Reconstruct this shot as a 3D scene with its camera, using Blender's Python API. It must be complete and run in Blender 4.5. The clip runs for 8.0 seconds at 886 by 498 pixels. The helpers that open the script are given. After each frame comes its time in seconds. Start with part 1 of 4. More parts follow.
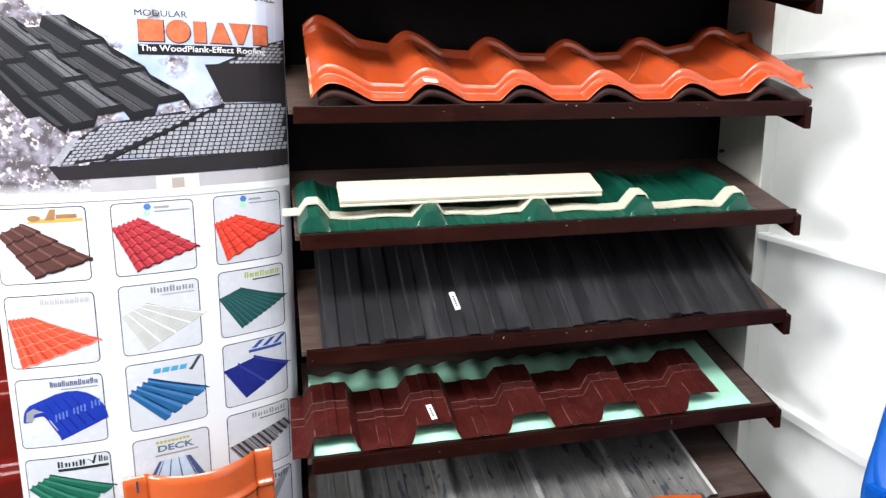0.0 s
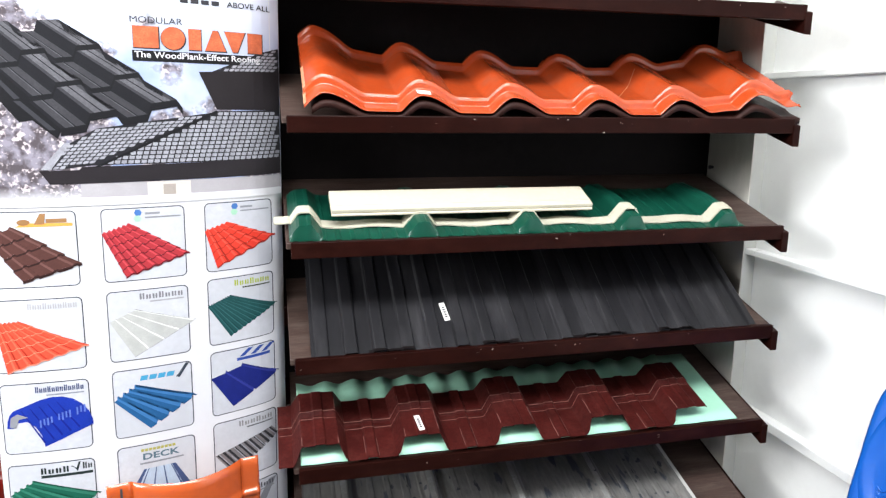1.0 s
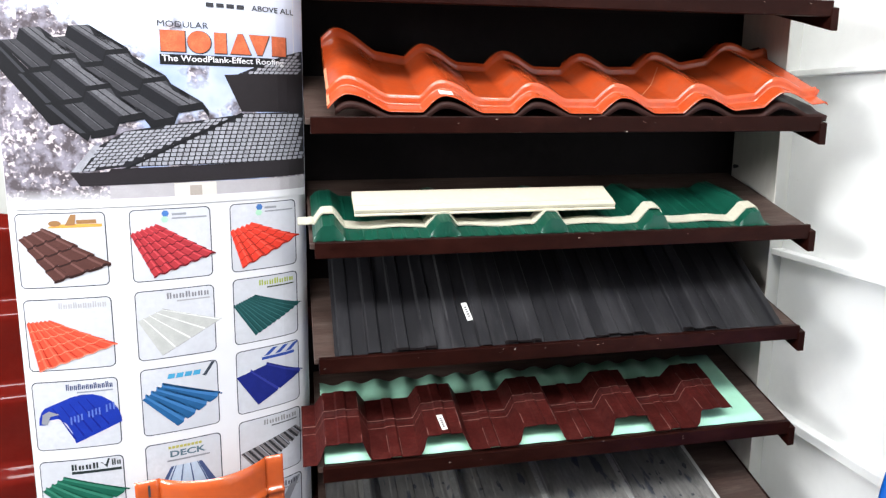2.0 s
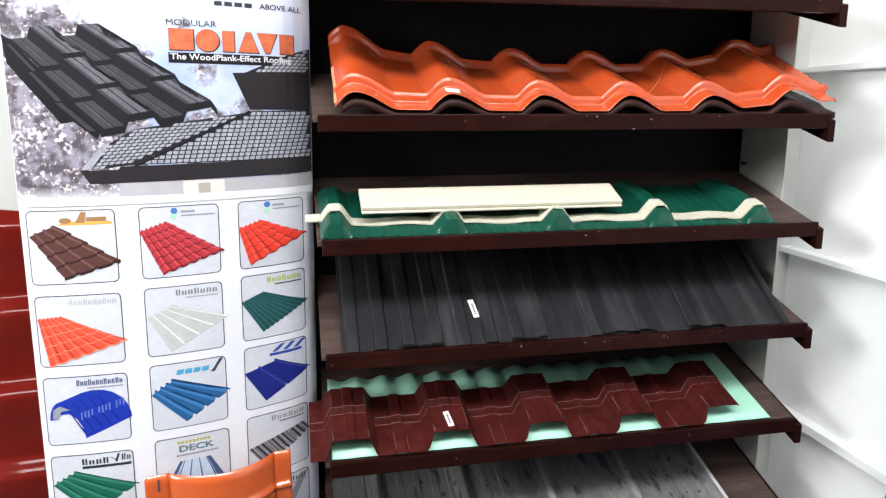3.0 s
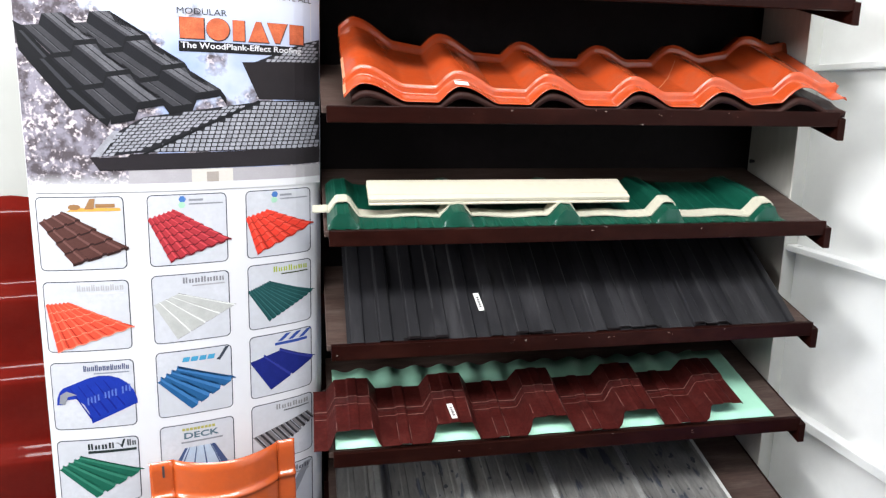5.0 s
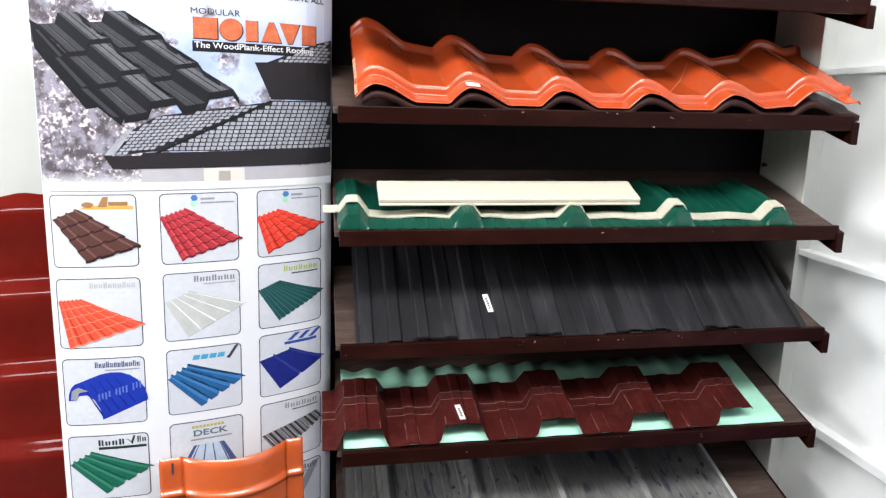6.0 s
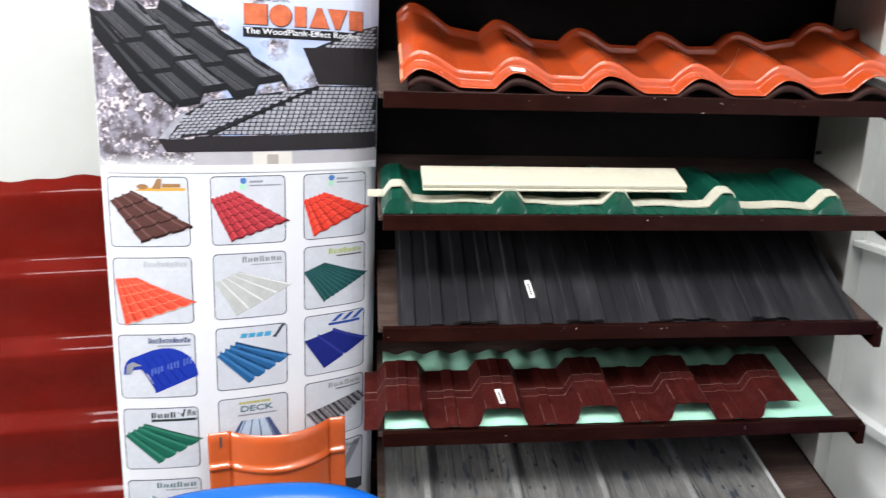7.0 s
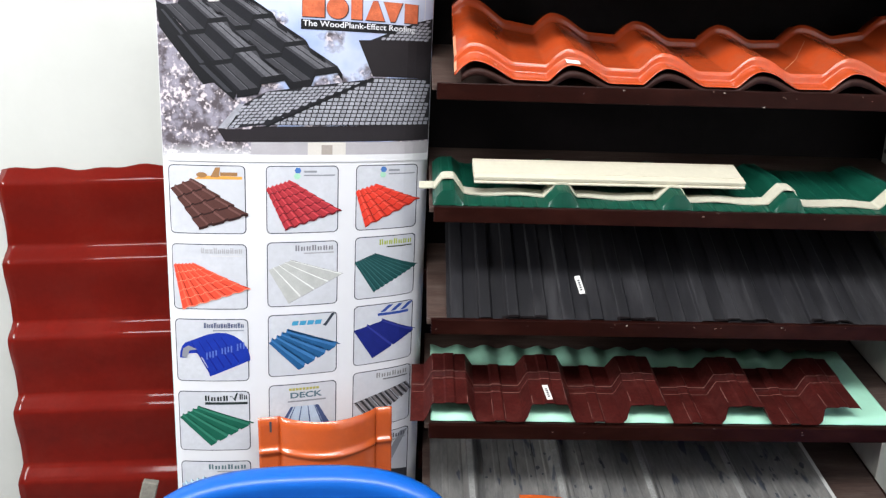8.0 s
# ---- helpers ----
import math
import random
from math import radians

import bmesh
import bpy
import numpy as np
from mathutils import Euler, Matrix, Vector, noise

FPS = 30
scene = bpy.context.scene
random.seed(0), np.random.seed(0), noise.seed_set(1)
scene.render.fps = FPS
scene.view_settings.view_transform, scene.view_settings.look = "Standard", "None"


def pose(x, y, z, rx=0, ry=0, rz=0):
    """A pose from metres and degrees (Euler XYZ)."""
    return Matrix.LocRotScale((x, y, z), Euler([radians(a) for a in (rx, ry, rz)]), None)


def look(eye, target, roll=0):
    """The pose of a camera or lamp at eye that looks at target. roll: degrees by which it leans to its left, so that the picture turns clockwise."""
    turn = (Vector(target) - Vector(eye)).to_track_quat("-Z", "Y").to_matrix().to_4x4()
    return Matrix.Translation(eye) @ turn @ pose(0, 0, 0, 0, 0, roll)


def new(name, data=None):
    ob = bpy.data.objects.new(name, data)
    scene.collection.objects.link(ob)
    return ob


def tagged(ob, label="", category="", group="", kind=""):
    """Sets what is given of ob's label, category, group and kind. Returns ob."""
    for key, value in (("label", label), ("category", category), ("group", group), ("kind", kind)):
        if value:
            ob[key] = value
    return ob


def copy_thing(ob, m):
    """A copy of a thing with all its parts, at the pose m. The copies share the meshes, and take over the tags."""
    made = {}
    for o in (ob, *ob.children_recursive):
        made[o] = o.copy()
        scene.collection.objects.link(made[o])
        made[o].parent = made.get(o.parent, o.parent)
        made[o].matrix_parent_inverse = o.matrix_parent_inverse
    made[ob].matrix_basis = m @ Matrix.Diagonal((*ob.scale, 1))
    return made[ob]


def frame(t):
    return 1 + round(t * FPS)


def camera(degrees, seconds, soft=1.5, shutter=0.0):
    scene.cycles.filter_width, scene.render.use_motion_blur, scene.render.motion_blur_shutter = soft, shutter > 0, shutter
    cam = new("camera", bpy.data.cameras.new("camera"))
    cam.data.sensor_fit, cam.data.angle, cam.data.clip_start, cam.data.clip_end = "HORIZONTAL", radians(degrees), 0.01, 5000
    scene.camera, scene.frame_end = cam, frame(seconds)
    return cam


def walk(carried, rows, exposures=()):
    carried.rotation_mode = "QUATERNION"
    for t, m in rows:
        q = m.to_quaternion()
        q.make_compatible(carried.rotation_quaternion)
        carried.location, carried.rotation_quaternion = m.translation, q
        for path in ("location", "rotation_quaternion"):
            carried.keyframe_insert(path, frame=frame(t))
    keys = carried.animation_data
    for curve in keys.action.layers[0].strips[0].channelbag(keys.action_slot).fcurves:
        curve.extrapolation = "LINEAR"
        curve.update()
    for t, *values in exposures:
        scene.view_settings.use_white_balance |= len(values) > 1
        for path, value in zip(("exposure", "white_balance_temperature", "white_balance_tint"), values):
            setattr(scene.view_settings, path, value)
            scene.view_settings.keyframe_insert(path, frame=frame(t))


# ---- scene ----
cam = camera(65.7, 8.0, soft=1.3, shutter=0.5)
PATH = [
    (0, (-0.026, -1.458, 1.529), (0.411, 0.447, 1.105), -0.6),
    (0.2, (-0.027, -1.46, 1.527), (0.433, 0.447, 1.105), -0.2),
    (0.5, (-0.029, -1.463, 1.525), (0.434, 0.437, 1.108), 0.7),
    (0.8, (-0.028, -1.463, 1.528), (0.424, 0.447, 1.138), 0.6),
    (1, (-0.027, -1.463, 1.53), (0.438, 0.442, 1.137), 0.5),
    (1.5, (-0.027, -1.464, 1.523), (0.448, 0.443, 1.151), 0.7),
    (1.8, (-0.029, -1.467, 1.524), (0.415, 0.447, 1.138), 0.2),
    (2, (-0.03, -1.469, 1.524), (0.374, 0.452, 1.139), -0.0),
    (2.2, (-0.03, -1.47, 1.525), (0.373, 0.447, 1.138), 0.1),
    (3.3, (-0.029, -1.476, 1.53), (0.346, 0.447, 1.122), 0.0),
    (3.5, (-0.029, -1.477, 1.531), (0.347, 0.442, 1.114), 0.2),
    (4, (-0.031, -1.474, 1.525), (0.351, 0.445, 1.108), 0.6),
    (4.5, (-0.032, -1.475, 1.525), (0.363, 0.442, 1.114), 1.1),
    (4.7, (-0.032, -1.476, 1.525), (0.345, 0.447, 1.112), 0.8),
    (5.8, (-0.032, -1.478, 1.524), (0.316, 0.447, 1.113), 1.1),
    (6, (-0.032, -1.479, 1.524), (0.306, 0.449, 1.115), 1.2),
    (6.5, (-0.034, -1.48, 1.52), (0.265, 0.454, 1.107), 1.3),
    (6.8, (-0.032, -1.486, 1.522), (0.229, 0.447, 1.101), 1.3),
    (7, (-0.031, -1.49, 1.524), (0.181, 0.447, 1.072), 1.3),
    (7.2, (-0.033, -1.493, 1.518), (0.121, 0.447, 1.062), 1.3),
    (7.5, (-0.037, -1.498, 1.51), (0.07, 0.447, 1.059), 1.7),
    (7.8, (-0.035, -1.497, 1.506), (0.042, 0.447, 1.054), 1.7),
    (8, (-0.034, -1.496, 1.503), (0.037, 0.451, 1.053), 1.6),
]
walk(cam, [(t, look(eye, target, roll)) for t, eye, target, roll in PATH], [(0.0, -0.02), (2.0, -0.07), (3.5, -0.18), (6.0, -0.18), (7.0, -0.27), (8.0, -0.35)])

# ---------------------------------------------------------------- light
world = bpy.data.worlds.new("world")
scene.world = world
world.use_nodes = True
wn = world.node_tree
sky = wn.nodes.new("ShaderNodeTexSky")
sky.sky_type, sky.sun_disc = "NISHITA", False
sky.sun_elevation, sky.sun_rotation = radians(40), radians(200)
wn.links.new(sky.outputs[0], wn.nodes["Background"].inputs[0])
wn.nodes["Background"].inputs[1].default_value = 0.1


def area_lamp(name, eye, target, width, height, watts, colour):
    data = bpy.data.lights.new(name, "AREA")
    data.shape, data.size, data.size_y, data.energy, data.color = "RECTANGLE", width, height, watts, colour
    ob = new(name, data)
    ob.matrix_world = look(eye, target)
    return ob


# unseen key lamp in an assumed long skylight, above and behind the camera
area_lamp("unseen_key_lamp", (-0.5, -1.75, 3.29), (-0.4, -0.9, 2.0), 3.6, 0.6, 205, (0.985, 0.99, 1.0))
# unseen fill lamp added high in the side wall to brighten the east wall
area_lamp("unseen_side_fill", (-4.1, -1.5, 2.65), (1.4, -0.1, 1.4), 2.0, 0.9, 235, (0.985, 0.99, 1.0))

# ---------------------------------------------------------------- materials
MATS = {}


def mat(name, colour, rough=0.5, metal=0.0, vary=0.12, scale=6.0, bump=0.0, bump_scale=60.0, stretch=(1, 1, 1), second=None,
        amount=0.5, spec=0.5, coat=0.0, spots=None, spot_scale=30.0, spot_at=0.62):
    """A surface: base colour with a broad and a fine variation, a second colour in stains, spots, and fine relief."""
    if name in MATS:
        return MATS[name]
    m = bpy.data.materials.new(name)
    m.use_nodes = True
    t = m.node_tree
    b = t.nodes["Principled BSDF"]
    b.inputs["Metallic"].default_value = metal
    b.inputs["Specular IOR Level"].default_value = spec
    b.inputs["Coat Weight"].default_value = coat
    b.inputs["Coat Roughness"].default_value = 0.12
    co = t.nodes.new("ShaderNodeTexCoord")
    mp = t.nodes.new("ShaderNodeMapping")
    mp.inputs["Scale"].default_value = stretch
    t.links.new(co.outputs["Object"], mp.inputs[0])

    def noise_tex(sc, detail, rough_):
        n = t.nodes.new("ShaderNodeTexNoise")
        n.inputs["Scale"].default_value, n.inputs["Detail"].default_value, n.inputs["Roughness"].default_value = sc, detail, rough_
        t.links.new(mp.outputs[0], n.inputs["Vector"])
        return n

    def ramp(src, lo, hi):
        r = t.nodes.new("ShaderNodeMapRange")
        r.inputs[1].default_value, r.inputs[2].default_value = lo, hi
        t.links.new(src, r.inputs[0])
        return r.outputs[0]

    def mix(fac, a, c, kind="MIX"):
        x = t.nodes.new("ShaderNodeMix")
        x.data_type, x.blend_type = "RGBA", kind
        for sock, val in ((x.inputs[0], fac), (x.inputs[6], a), (x.inputs[7], c)):
            if isinstance(val, (int, float)):
                sock.default_value = val
            elif isinstance(val, tuple):
                sock.default_value = (*val, 1)
            else:
                t.links.new(val, sock)
        return x.outputs[2]

    broad, fine = noise_tex(scale, 4, 0.55), noise_tex(scale * 9, 5, 0.65)
    dark = tuple(c * (1 - vary) for c in colour)
    light = tuple(min(1, c * (1 + vary)) for c in colour)
    col = mix(ramp(broad.outputs[0], 0.3, 0.7), dark, light)
    col = mix(ramp(fine.outputs[0], 0.35, 0.75), col, tuple(c * (1 - vary * 1.2) for c in colour))
    if second:
        st = noise_tex(scale * 2.3, 6, 0.7)
        f = t.nodes.new("ShaderNodeMath")
        f.operation = "MULTIPLY"
        f.inputs[1].default_value = amount
        t.links.new(ramp(st.outputs[0], 0.48, 0.7), f.inputs[0])
        col = mix(f.outputs[0], col, second)
    if spots:
        sp = noise_tex(spot_scale, 3, 0.5)
        col = mix(ramp(sp.outputs[0], spot_at, spot_at + 0.05), col, spots)
    t.links.new(col, b.inputs["Base Color"])
    rr = t.nodes.new("ShaderNodeMapRange")
    rr.inputs[3].default_value, rr.inputs[4].default_value = rough * 0.8, min(1, rough * 1.25)
    t.links.new(fine.outputs[0], rr.inputs[0])
    t.links.new(rr.outputs[0], b.inputs["Roughness"])
    if bump:
        bn = noise_tex(bump_scale, 4, 0.6)
        bp = t.nodes.new("ShaderNodeBump")
        bp.inputs["Strength"].default_value, bp.inputs["Distance"].default_value = bump, 0.004
        t.links.new(bn.outputs[0], bp.inputs["Height"])
        t.links.new(bp.outputs[0], b.inputs["Normal"])
    MATS[name] = m
    return m


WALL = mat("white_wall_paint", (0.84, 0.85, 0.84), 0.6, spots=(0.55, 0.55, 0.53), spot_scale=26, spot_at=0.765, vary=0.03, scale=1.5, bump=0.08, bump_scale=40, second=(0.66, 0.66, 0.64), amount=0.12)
# same paint, faintly green, its colour darkened for this wall's dimmer light
WALL_BACK = mat("dimmed_wall_paint", (0.50, 0.51, 0.485), 0.6, spots=(0.45, 0.45, 0.43), spot_scale=26, spot_at=0.765, vary=0.04, scale=1.5, bump=0.08, bump_scale=40, second=(0.52, 0.52, 0.49), amount=0.2)
TRIM = mat("white_rail_paint", (0.80, 0.81, 0.80), 0.45, vary=0.04, scale=3, bump=0.1, spots=(0.45, 0.44, 0.42), spot_scale=22, spot_at=0.70)
# unseen walls, ceiling and floor: colours kept dark to cut bounced light
WALL_DIM = mat("unseen_dark_wall", (0.13, 0.13, 0.125), 0.7, vary=0.05, scale=2)
CEIL = mat("ceiling_paint", (0.25, 0.25, 0.25), 0.8, vary=0.03, scale=1.0)
FLOOR = mat("floor_concrete", (0.10, 0.097, 0.094), 0.5, vary=0.12, scale=2.0, bump=0.1)
BROWN = mat("dark_brown_paint", (0.0135, 0.0031, 0.0022), 0.34, spec=0.06, vary=0.25, scale=5, bump=0.12, bump_scale=45, stretch=(0.7, 1.5, 1.5),
            second=(0.036, 0.011, 0.008), amount=0.35, spots=(0.34, 0.29, 0.26), spot_scale=55, spot_at=0.735)
BOARD = mat("brown_shelf_board", (0.062, 0.038, 0.031), 0.55, spec=0.25, vary=0.3, scale=6, bump=0.2, bump_scale=70, stretch=(0.35, 3, 3),
            second=(0.11, 0.085, 0.072), amount=0.6)
# dark brown board, set near-black: part of the recess shade is in its colour
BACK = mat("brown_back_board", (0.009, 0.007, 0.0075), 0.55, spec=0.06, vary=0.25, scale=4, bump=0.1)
PLY = mat("unpainted_grey_ply", (0.60, 0.58, 0.53), 0.7, vary=0.12, scale=4, bump=0.12, stretch=(1, 1, 0.35), second=(0.42, 0.40, 0.35), amount=0.45)
ORANGE = mat("orange_glazed_steel", (0.43, 0.060, 0.014), 0.15, spec=0.35, vary=0.12, scale=7, second=(0.29, 0.075, 0.038), amount=0.6, coat=0.2, bump=0.03)
ORANGE_B = mat("orange_steel_cap", (0.50, 0.088, 0.018), 0.2, vary=0.08, scale=6, second=(0.42, 0.09, 0.03), amount=0.4, coat=0.3, bump=0.05, bump_scale=12)
DARKTILE = mat("dark_brown_steel", (0.030, 0.012, 0.010), 0.45, vary=0.3, scale=8, spec=0.10)
GREEN = mat("green_painted_steel", (0.0035, 0.062, 0.038), 0.33, vary=0.15, scale=6, bump=0.04, stretch=(1, 0.4, 1), second=(0.012, 0.085, 0.058), amount=0.4)
CREAM = mat("cream_foam", (0.54, 0.505, 0.40), 0.75, vary=0.06, scale=9, bump=0.12, bump_scale=120)
STRAP = mat("cream_closure_strip", (0.48, 0.465, 0.37), 0.8, vary=0.10, scale=12, bump=0.2, bump_scale=140)
BLACK = mat("charcoal_painted_steel", (0.0110, 0.0108, 0.0130), 0.44, spec=0.28, vary=0.35, scale=8, bump=0.05, stretch=(0.62, 0.10, 0.10),
            second=(0.040, 0.039, 0.043), amount=0.75)
MINT = mat("mint_green_steel", (0.36, 0.68, 0.51), 0.42, vary=0.06, scale=6, bump=0.04)
MAROON = mat("maroon_textured_steel", (0.050, 0.0064, 0.0052), 0.50, spec=0.16, vary=0.35, scale=15, bump=0.2, bump_scale=150, second=(0.082, 0.018, 0.0145),
             amount=0.5)
WORN = mat("pale_worn_edges", (0.24, 0.11, 0.092), 0.6, vary=0.5, scale=40)
RUBBED = mat("rubbed_zinc", (0.30, 0.30, 0.29), 0.5, metal=0.2, vary=0.3, scale=20)
PALE = mat("pale_grey_steel", (0.5, 0.5, 0.48), 0.4, vary=0.06)
CHIP = mat("scratched_paint", (0.60, 0.26, 0.14), 0.6, vary=0.3, scale=40)
CHALK = mat("grey_scuffs", (0.046, 0.045, 0.048), 0.6, vary=0.5, scale=30)
GALV = mat("weathered_galvanised_steel", (0.190, 0.186, 0.178), 0.42, metal=0.2, vary=0.3, scale=5, stretch=(2.2, 0.6, 0.6), second=(0.080, 0.080, 0.082),
           amount=0.8, spots=(0.050, 0.058, 0.075), spot_scale=17, spot_at=0.615)
RED = mat("red_painted_steel", (0.130, 0.0072, 0.0043), 0.075, spec=0.17, vary=0.14, scale=3, second=(0.165, 0.018, 0.012), amount=0.4, bump=0.03, bump_scale=12)
BLUE = mat("blue_plastic", (0.002, 0.095, 0.44), 0.36, vary=0.05, scale=8, bump=0.04, bump_scale=200)
VINYL = mat("white_banner_vinyl", (0.665, 0.67, 0.70), 0.45, vary=0.02, scale=4, spec=0.3)
ALU = mat("brushed_aluminium", (0.6, 0.6, 0.62), 0.35, metal=0.9, vary=0.05)
STICKER = mat("white_paper_sticker", (0.80, 0.79, 0.76), 0.7, vary=0.04, scale=60)
INK = mat("dark_print", (0.045, 0.045, 0.05), 0.5, vary=0.1)
GREYBAR = mat("grey_weathered_wood", (0.20, 0.19, 0.16), 0.7, vary=0.25, scale=14, bump=0.2)


# ---------------------------------------------------------------- building helpers
def finish(bm, name, material, smooth=False):
    me = bpy.data.meshes.new(name)
    bmesh.ops.recalc_face_normals(bm, faces=bm.faces)
    bm.to_mesh(me)
    bm.free()
    for p in me.polygons:
        p.use_smooth = smooth
    me.materials.append(material)
    return me


def part(name, bm, material, parent, label="", smooth=False):
    ob = new(name, finish(bm, name, material, smooth))
    ob.parent = parent
    if label:
        ob["label"] = label
    return ob


def thing(name, label, category, at=(0, 0, 0), group="", kind=""):
    ob = new(name)
    ob.location = at
    return tagged(ob, label, category, group, kind)


def single(name, bm, material, label, category, kind="", group="", smooth=False):
    return tagged(new(name, finish(bm, name, material, smooth)), label, category, group, kind)


def box(bm, lo, hi, bevel=0.0):
    c = [(a + b) / 2 for a, b in zip(lo, hi)]
    d = [b - a for a, b in zip(lo, hi)]
    r = bmesh.ops.create_cube(bm, size=1.0, matrix=Matrix.Translation(c) @ Matrix.Diagonal((*d, 1)))
    if bevel:
        edges = list({e for v in r["verts"] for e in v.link_edges})
        bmesh.ops.bevel(bm, geom=edges, offset=bevel, segments=2, affect="EDGES", profile=0.5)
    return bm


def boxed(lo, hi, bevel=0.0):
    return box(bmesh.new(), lo, hi, bevel)


def grid_mesh(bm, fn, us, vs):
    """A sheet of quads through fn(u, v)."""
    rows = [[bm.verts.new(fn(u, v)) for u in us] for v in vs]
    for a, b in zip(rows, rows[1:]):
        for i in range(len(us) - 1):
            bm.faces.new((a[i], a[i + 1], b[i + 1], b[i]))
    return bm


def spaced(a, b, n):
    return [a + (b - a) * i / n for i in range(n + 1)]


def add_thickness(ob, t):
    s = ob.modifiers.new("thickness", "SOLIDIFY")
    s.thickness, s.offset = t, 0.0
    return ob


# ---------------------------------------------------------------- room
X_RIGHT, Y_BACK, X_LEFT, Y_FRONT, Z_CEIL = 1.45, 0.385, -4.2, -2.9, 3.3
single("floor", boxed((X_LEFT - 0.2, Y_FRONT - 0.2, -0.1), (X_RIGHT + 0.2, Y_BACK + 0.2, 0.0)), FLOOR, "plain unseen shop floor, kept dark to cut bounce", "floor", "structure")
# the ceiling pieces leave a gap assumed for the unseen key lamp
bm = bmesh.new()
for lo, hi in (((X_LEFT - 0.2, Y_FRONT - 0.2), (X_RIGHT + 0.2, -2.1)), ((X_LEFT - 0.2, -1.4), (X_RIGHT + 0.2, Y_BACK + 0.2)), ((X_LEFT - 0.2, -2.1), (-2.35, -1.4)), ((1.35, -2.1), (X_RIGHT + 0.2, -1.4))):
    box(bm, (lo[0], lo[1], Z_CEIL), (hi[0], hi[1], Z_CEIL + 0.1))
single("ceiling", bm, CEIL, "plain unseen ceiling, kept dark, with an opening assumed for the key lamp", "ceiling", "structure")
single("wall_north", boxed((X_LEFT - 0.1, Y_BACK, 0.0), (X_RIGHT, Y_BACK + 0.12, Z_CEIL)), WALL_BACK, "white painted wall behind the rack and banner, its colour darkened", "wall", "structure")
single("wall_east", boxed((X_RIGHT, Y_FRONT, 0.0), (X_RIGHT + 0.12, Y_BACK + 0.12, Z_CEIL)), WALL, "white painted wall with horizontal rails", "wall", "structure")
# the side wall pieces leave a gap for the added fill lamp
bm = bmesh.new()
for lo, hi in (((Y_FRONT, 0.0), (Y_BACK, 2.15)), ((Y_FRONT, 3.15), (Y_BACK, Z_CEIL)), ((Y_FRONT, 2.15), (-2.55, 3.15)), ((-0.45, 2.15), (Y_BACK, 3.15))):
    box(bm, (X_LEFT - 0.1, lo[0], lo[1]), (X_LEFT, hi[0], hi[1]))
single("wall_west", bm, WALL_DIM, "plain unseen side wall, kept dark, open high up for the fill lamp", "wall", "structure")
single("wall_south", boxed((X_LEFT - 0.1, Y_FRONT - 0.12, 0.0), (X_RIGHT + 0.12, Y_FRONT, Z_CEIL)), WALL_DIM, "plain unseen wall facing the rack, kept dark to cut bounce", "wall", "structure")

for z, deep in ((0.602, 0.030), (1.113, 0.019), (1.652, 0.019)):
    bm = boxed((X_RIGHT - 0.038, Y_FRONT, z - deep), (X_RIGHT, Y_BACK, z), 0.003)
    single("trim", bm, TRIM, "white painted wooden rail along the wall", "wall rail", "structure", "rails on the white wall")

# ---------------------------------------------------------------- display rack
TILT = 0.30
SHELF_Z = {0: 1.787, 1: 1.520, 2: 1.254, 3: 0.991, 4: 0.727, 5: 0.463}
RACK_W = 1.22
rack = thing("display_rack", "dark brown wooden rack with sloping shelves of roofing samples", "display rack", (0.6, 0.2, 0.0))


def rack_part(name, bm, material, label=""):
    bmesh.ops.translate(bm, verts=bm.verts, vec=(-0.6, -0.2, 0.0))
    return part(name, bm, material, rack, label)


rack_part("side_panel", boxed((1.2345, 0.165, 0.0), (1.2380, 0.374, 2.2)), PLY, "bare grey plywood side panel")
# near-black here puts the shade of the gap by the banner into the colour
rack_part("side_panel", boxed((-0.0315, 0.25, 0.0), (-0.028, 0.374, 2.2)), BACK, "side panel coloured near-black to keep the gap beside it dark")
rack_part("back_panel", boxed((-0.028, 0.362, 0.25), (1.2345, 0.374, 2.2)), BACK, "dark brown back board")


def sloped(x0, x1, y0, y1, top, depth):
    """A board that follows the shelf's slope: its upper face passes through top at y = 0."""
    bm = bmesh.new()
    vs = [bm.verts.new((x, y, top + TILT * y - d)) for x in (x0, x1) for y, d in ((y0, 0), (y1, 0), (y1, depth), (y0, depth))]
    for f in ((0, 1, 2, 3), (7, 6, 5, 4), (0, 4, 5, 1), (1, 5, 6, 2), (2, 6, 7, 3), (3, 7, 4, 0)):
        bm.faces.new([vs[i] for i in f])
    bmesh.ops.bevel(bm, geom=bm.edges[:], offset=0.0015, segments=1, affect="EDGES")
    return bm


for k, z in SHELF_Z.items():
    rack_part("shelf_board", sloped(-0.012, RACK_W, 0.0155, 0.361, z - 0.008, 0.014), BOARD, "dusty brown sloping shelf board")
    rack_part("front_lip", boxed((-0.002, 0.0, z - 0.036), (RACK_W, 0.015, z), 0.002), BROWN, "glossy dark brown edge strip, chipped")
    for x in (1.2145, -0.024):
        rack_part("bracket_arm", sloped(x, x + 0.0195, -0.003 if x > 1 else 0.25, 0.36, z - 0.0225 if x < 1 else z - 0.016, 0.052), BROWN)

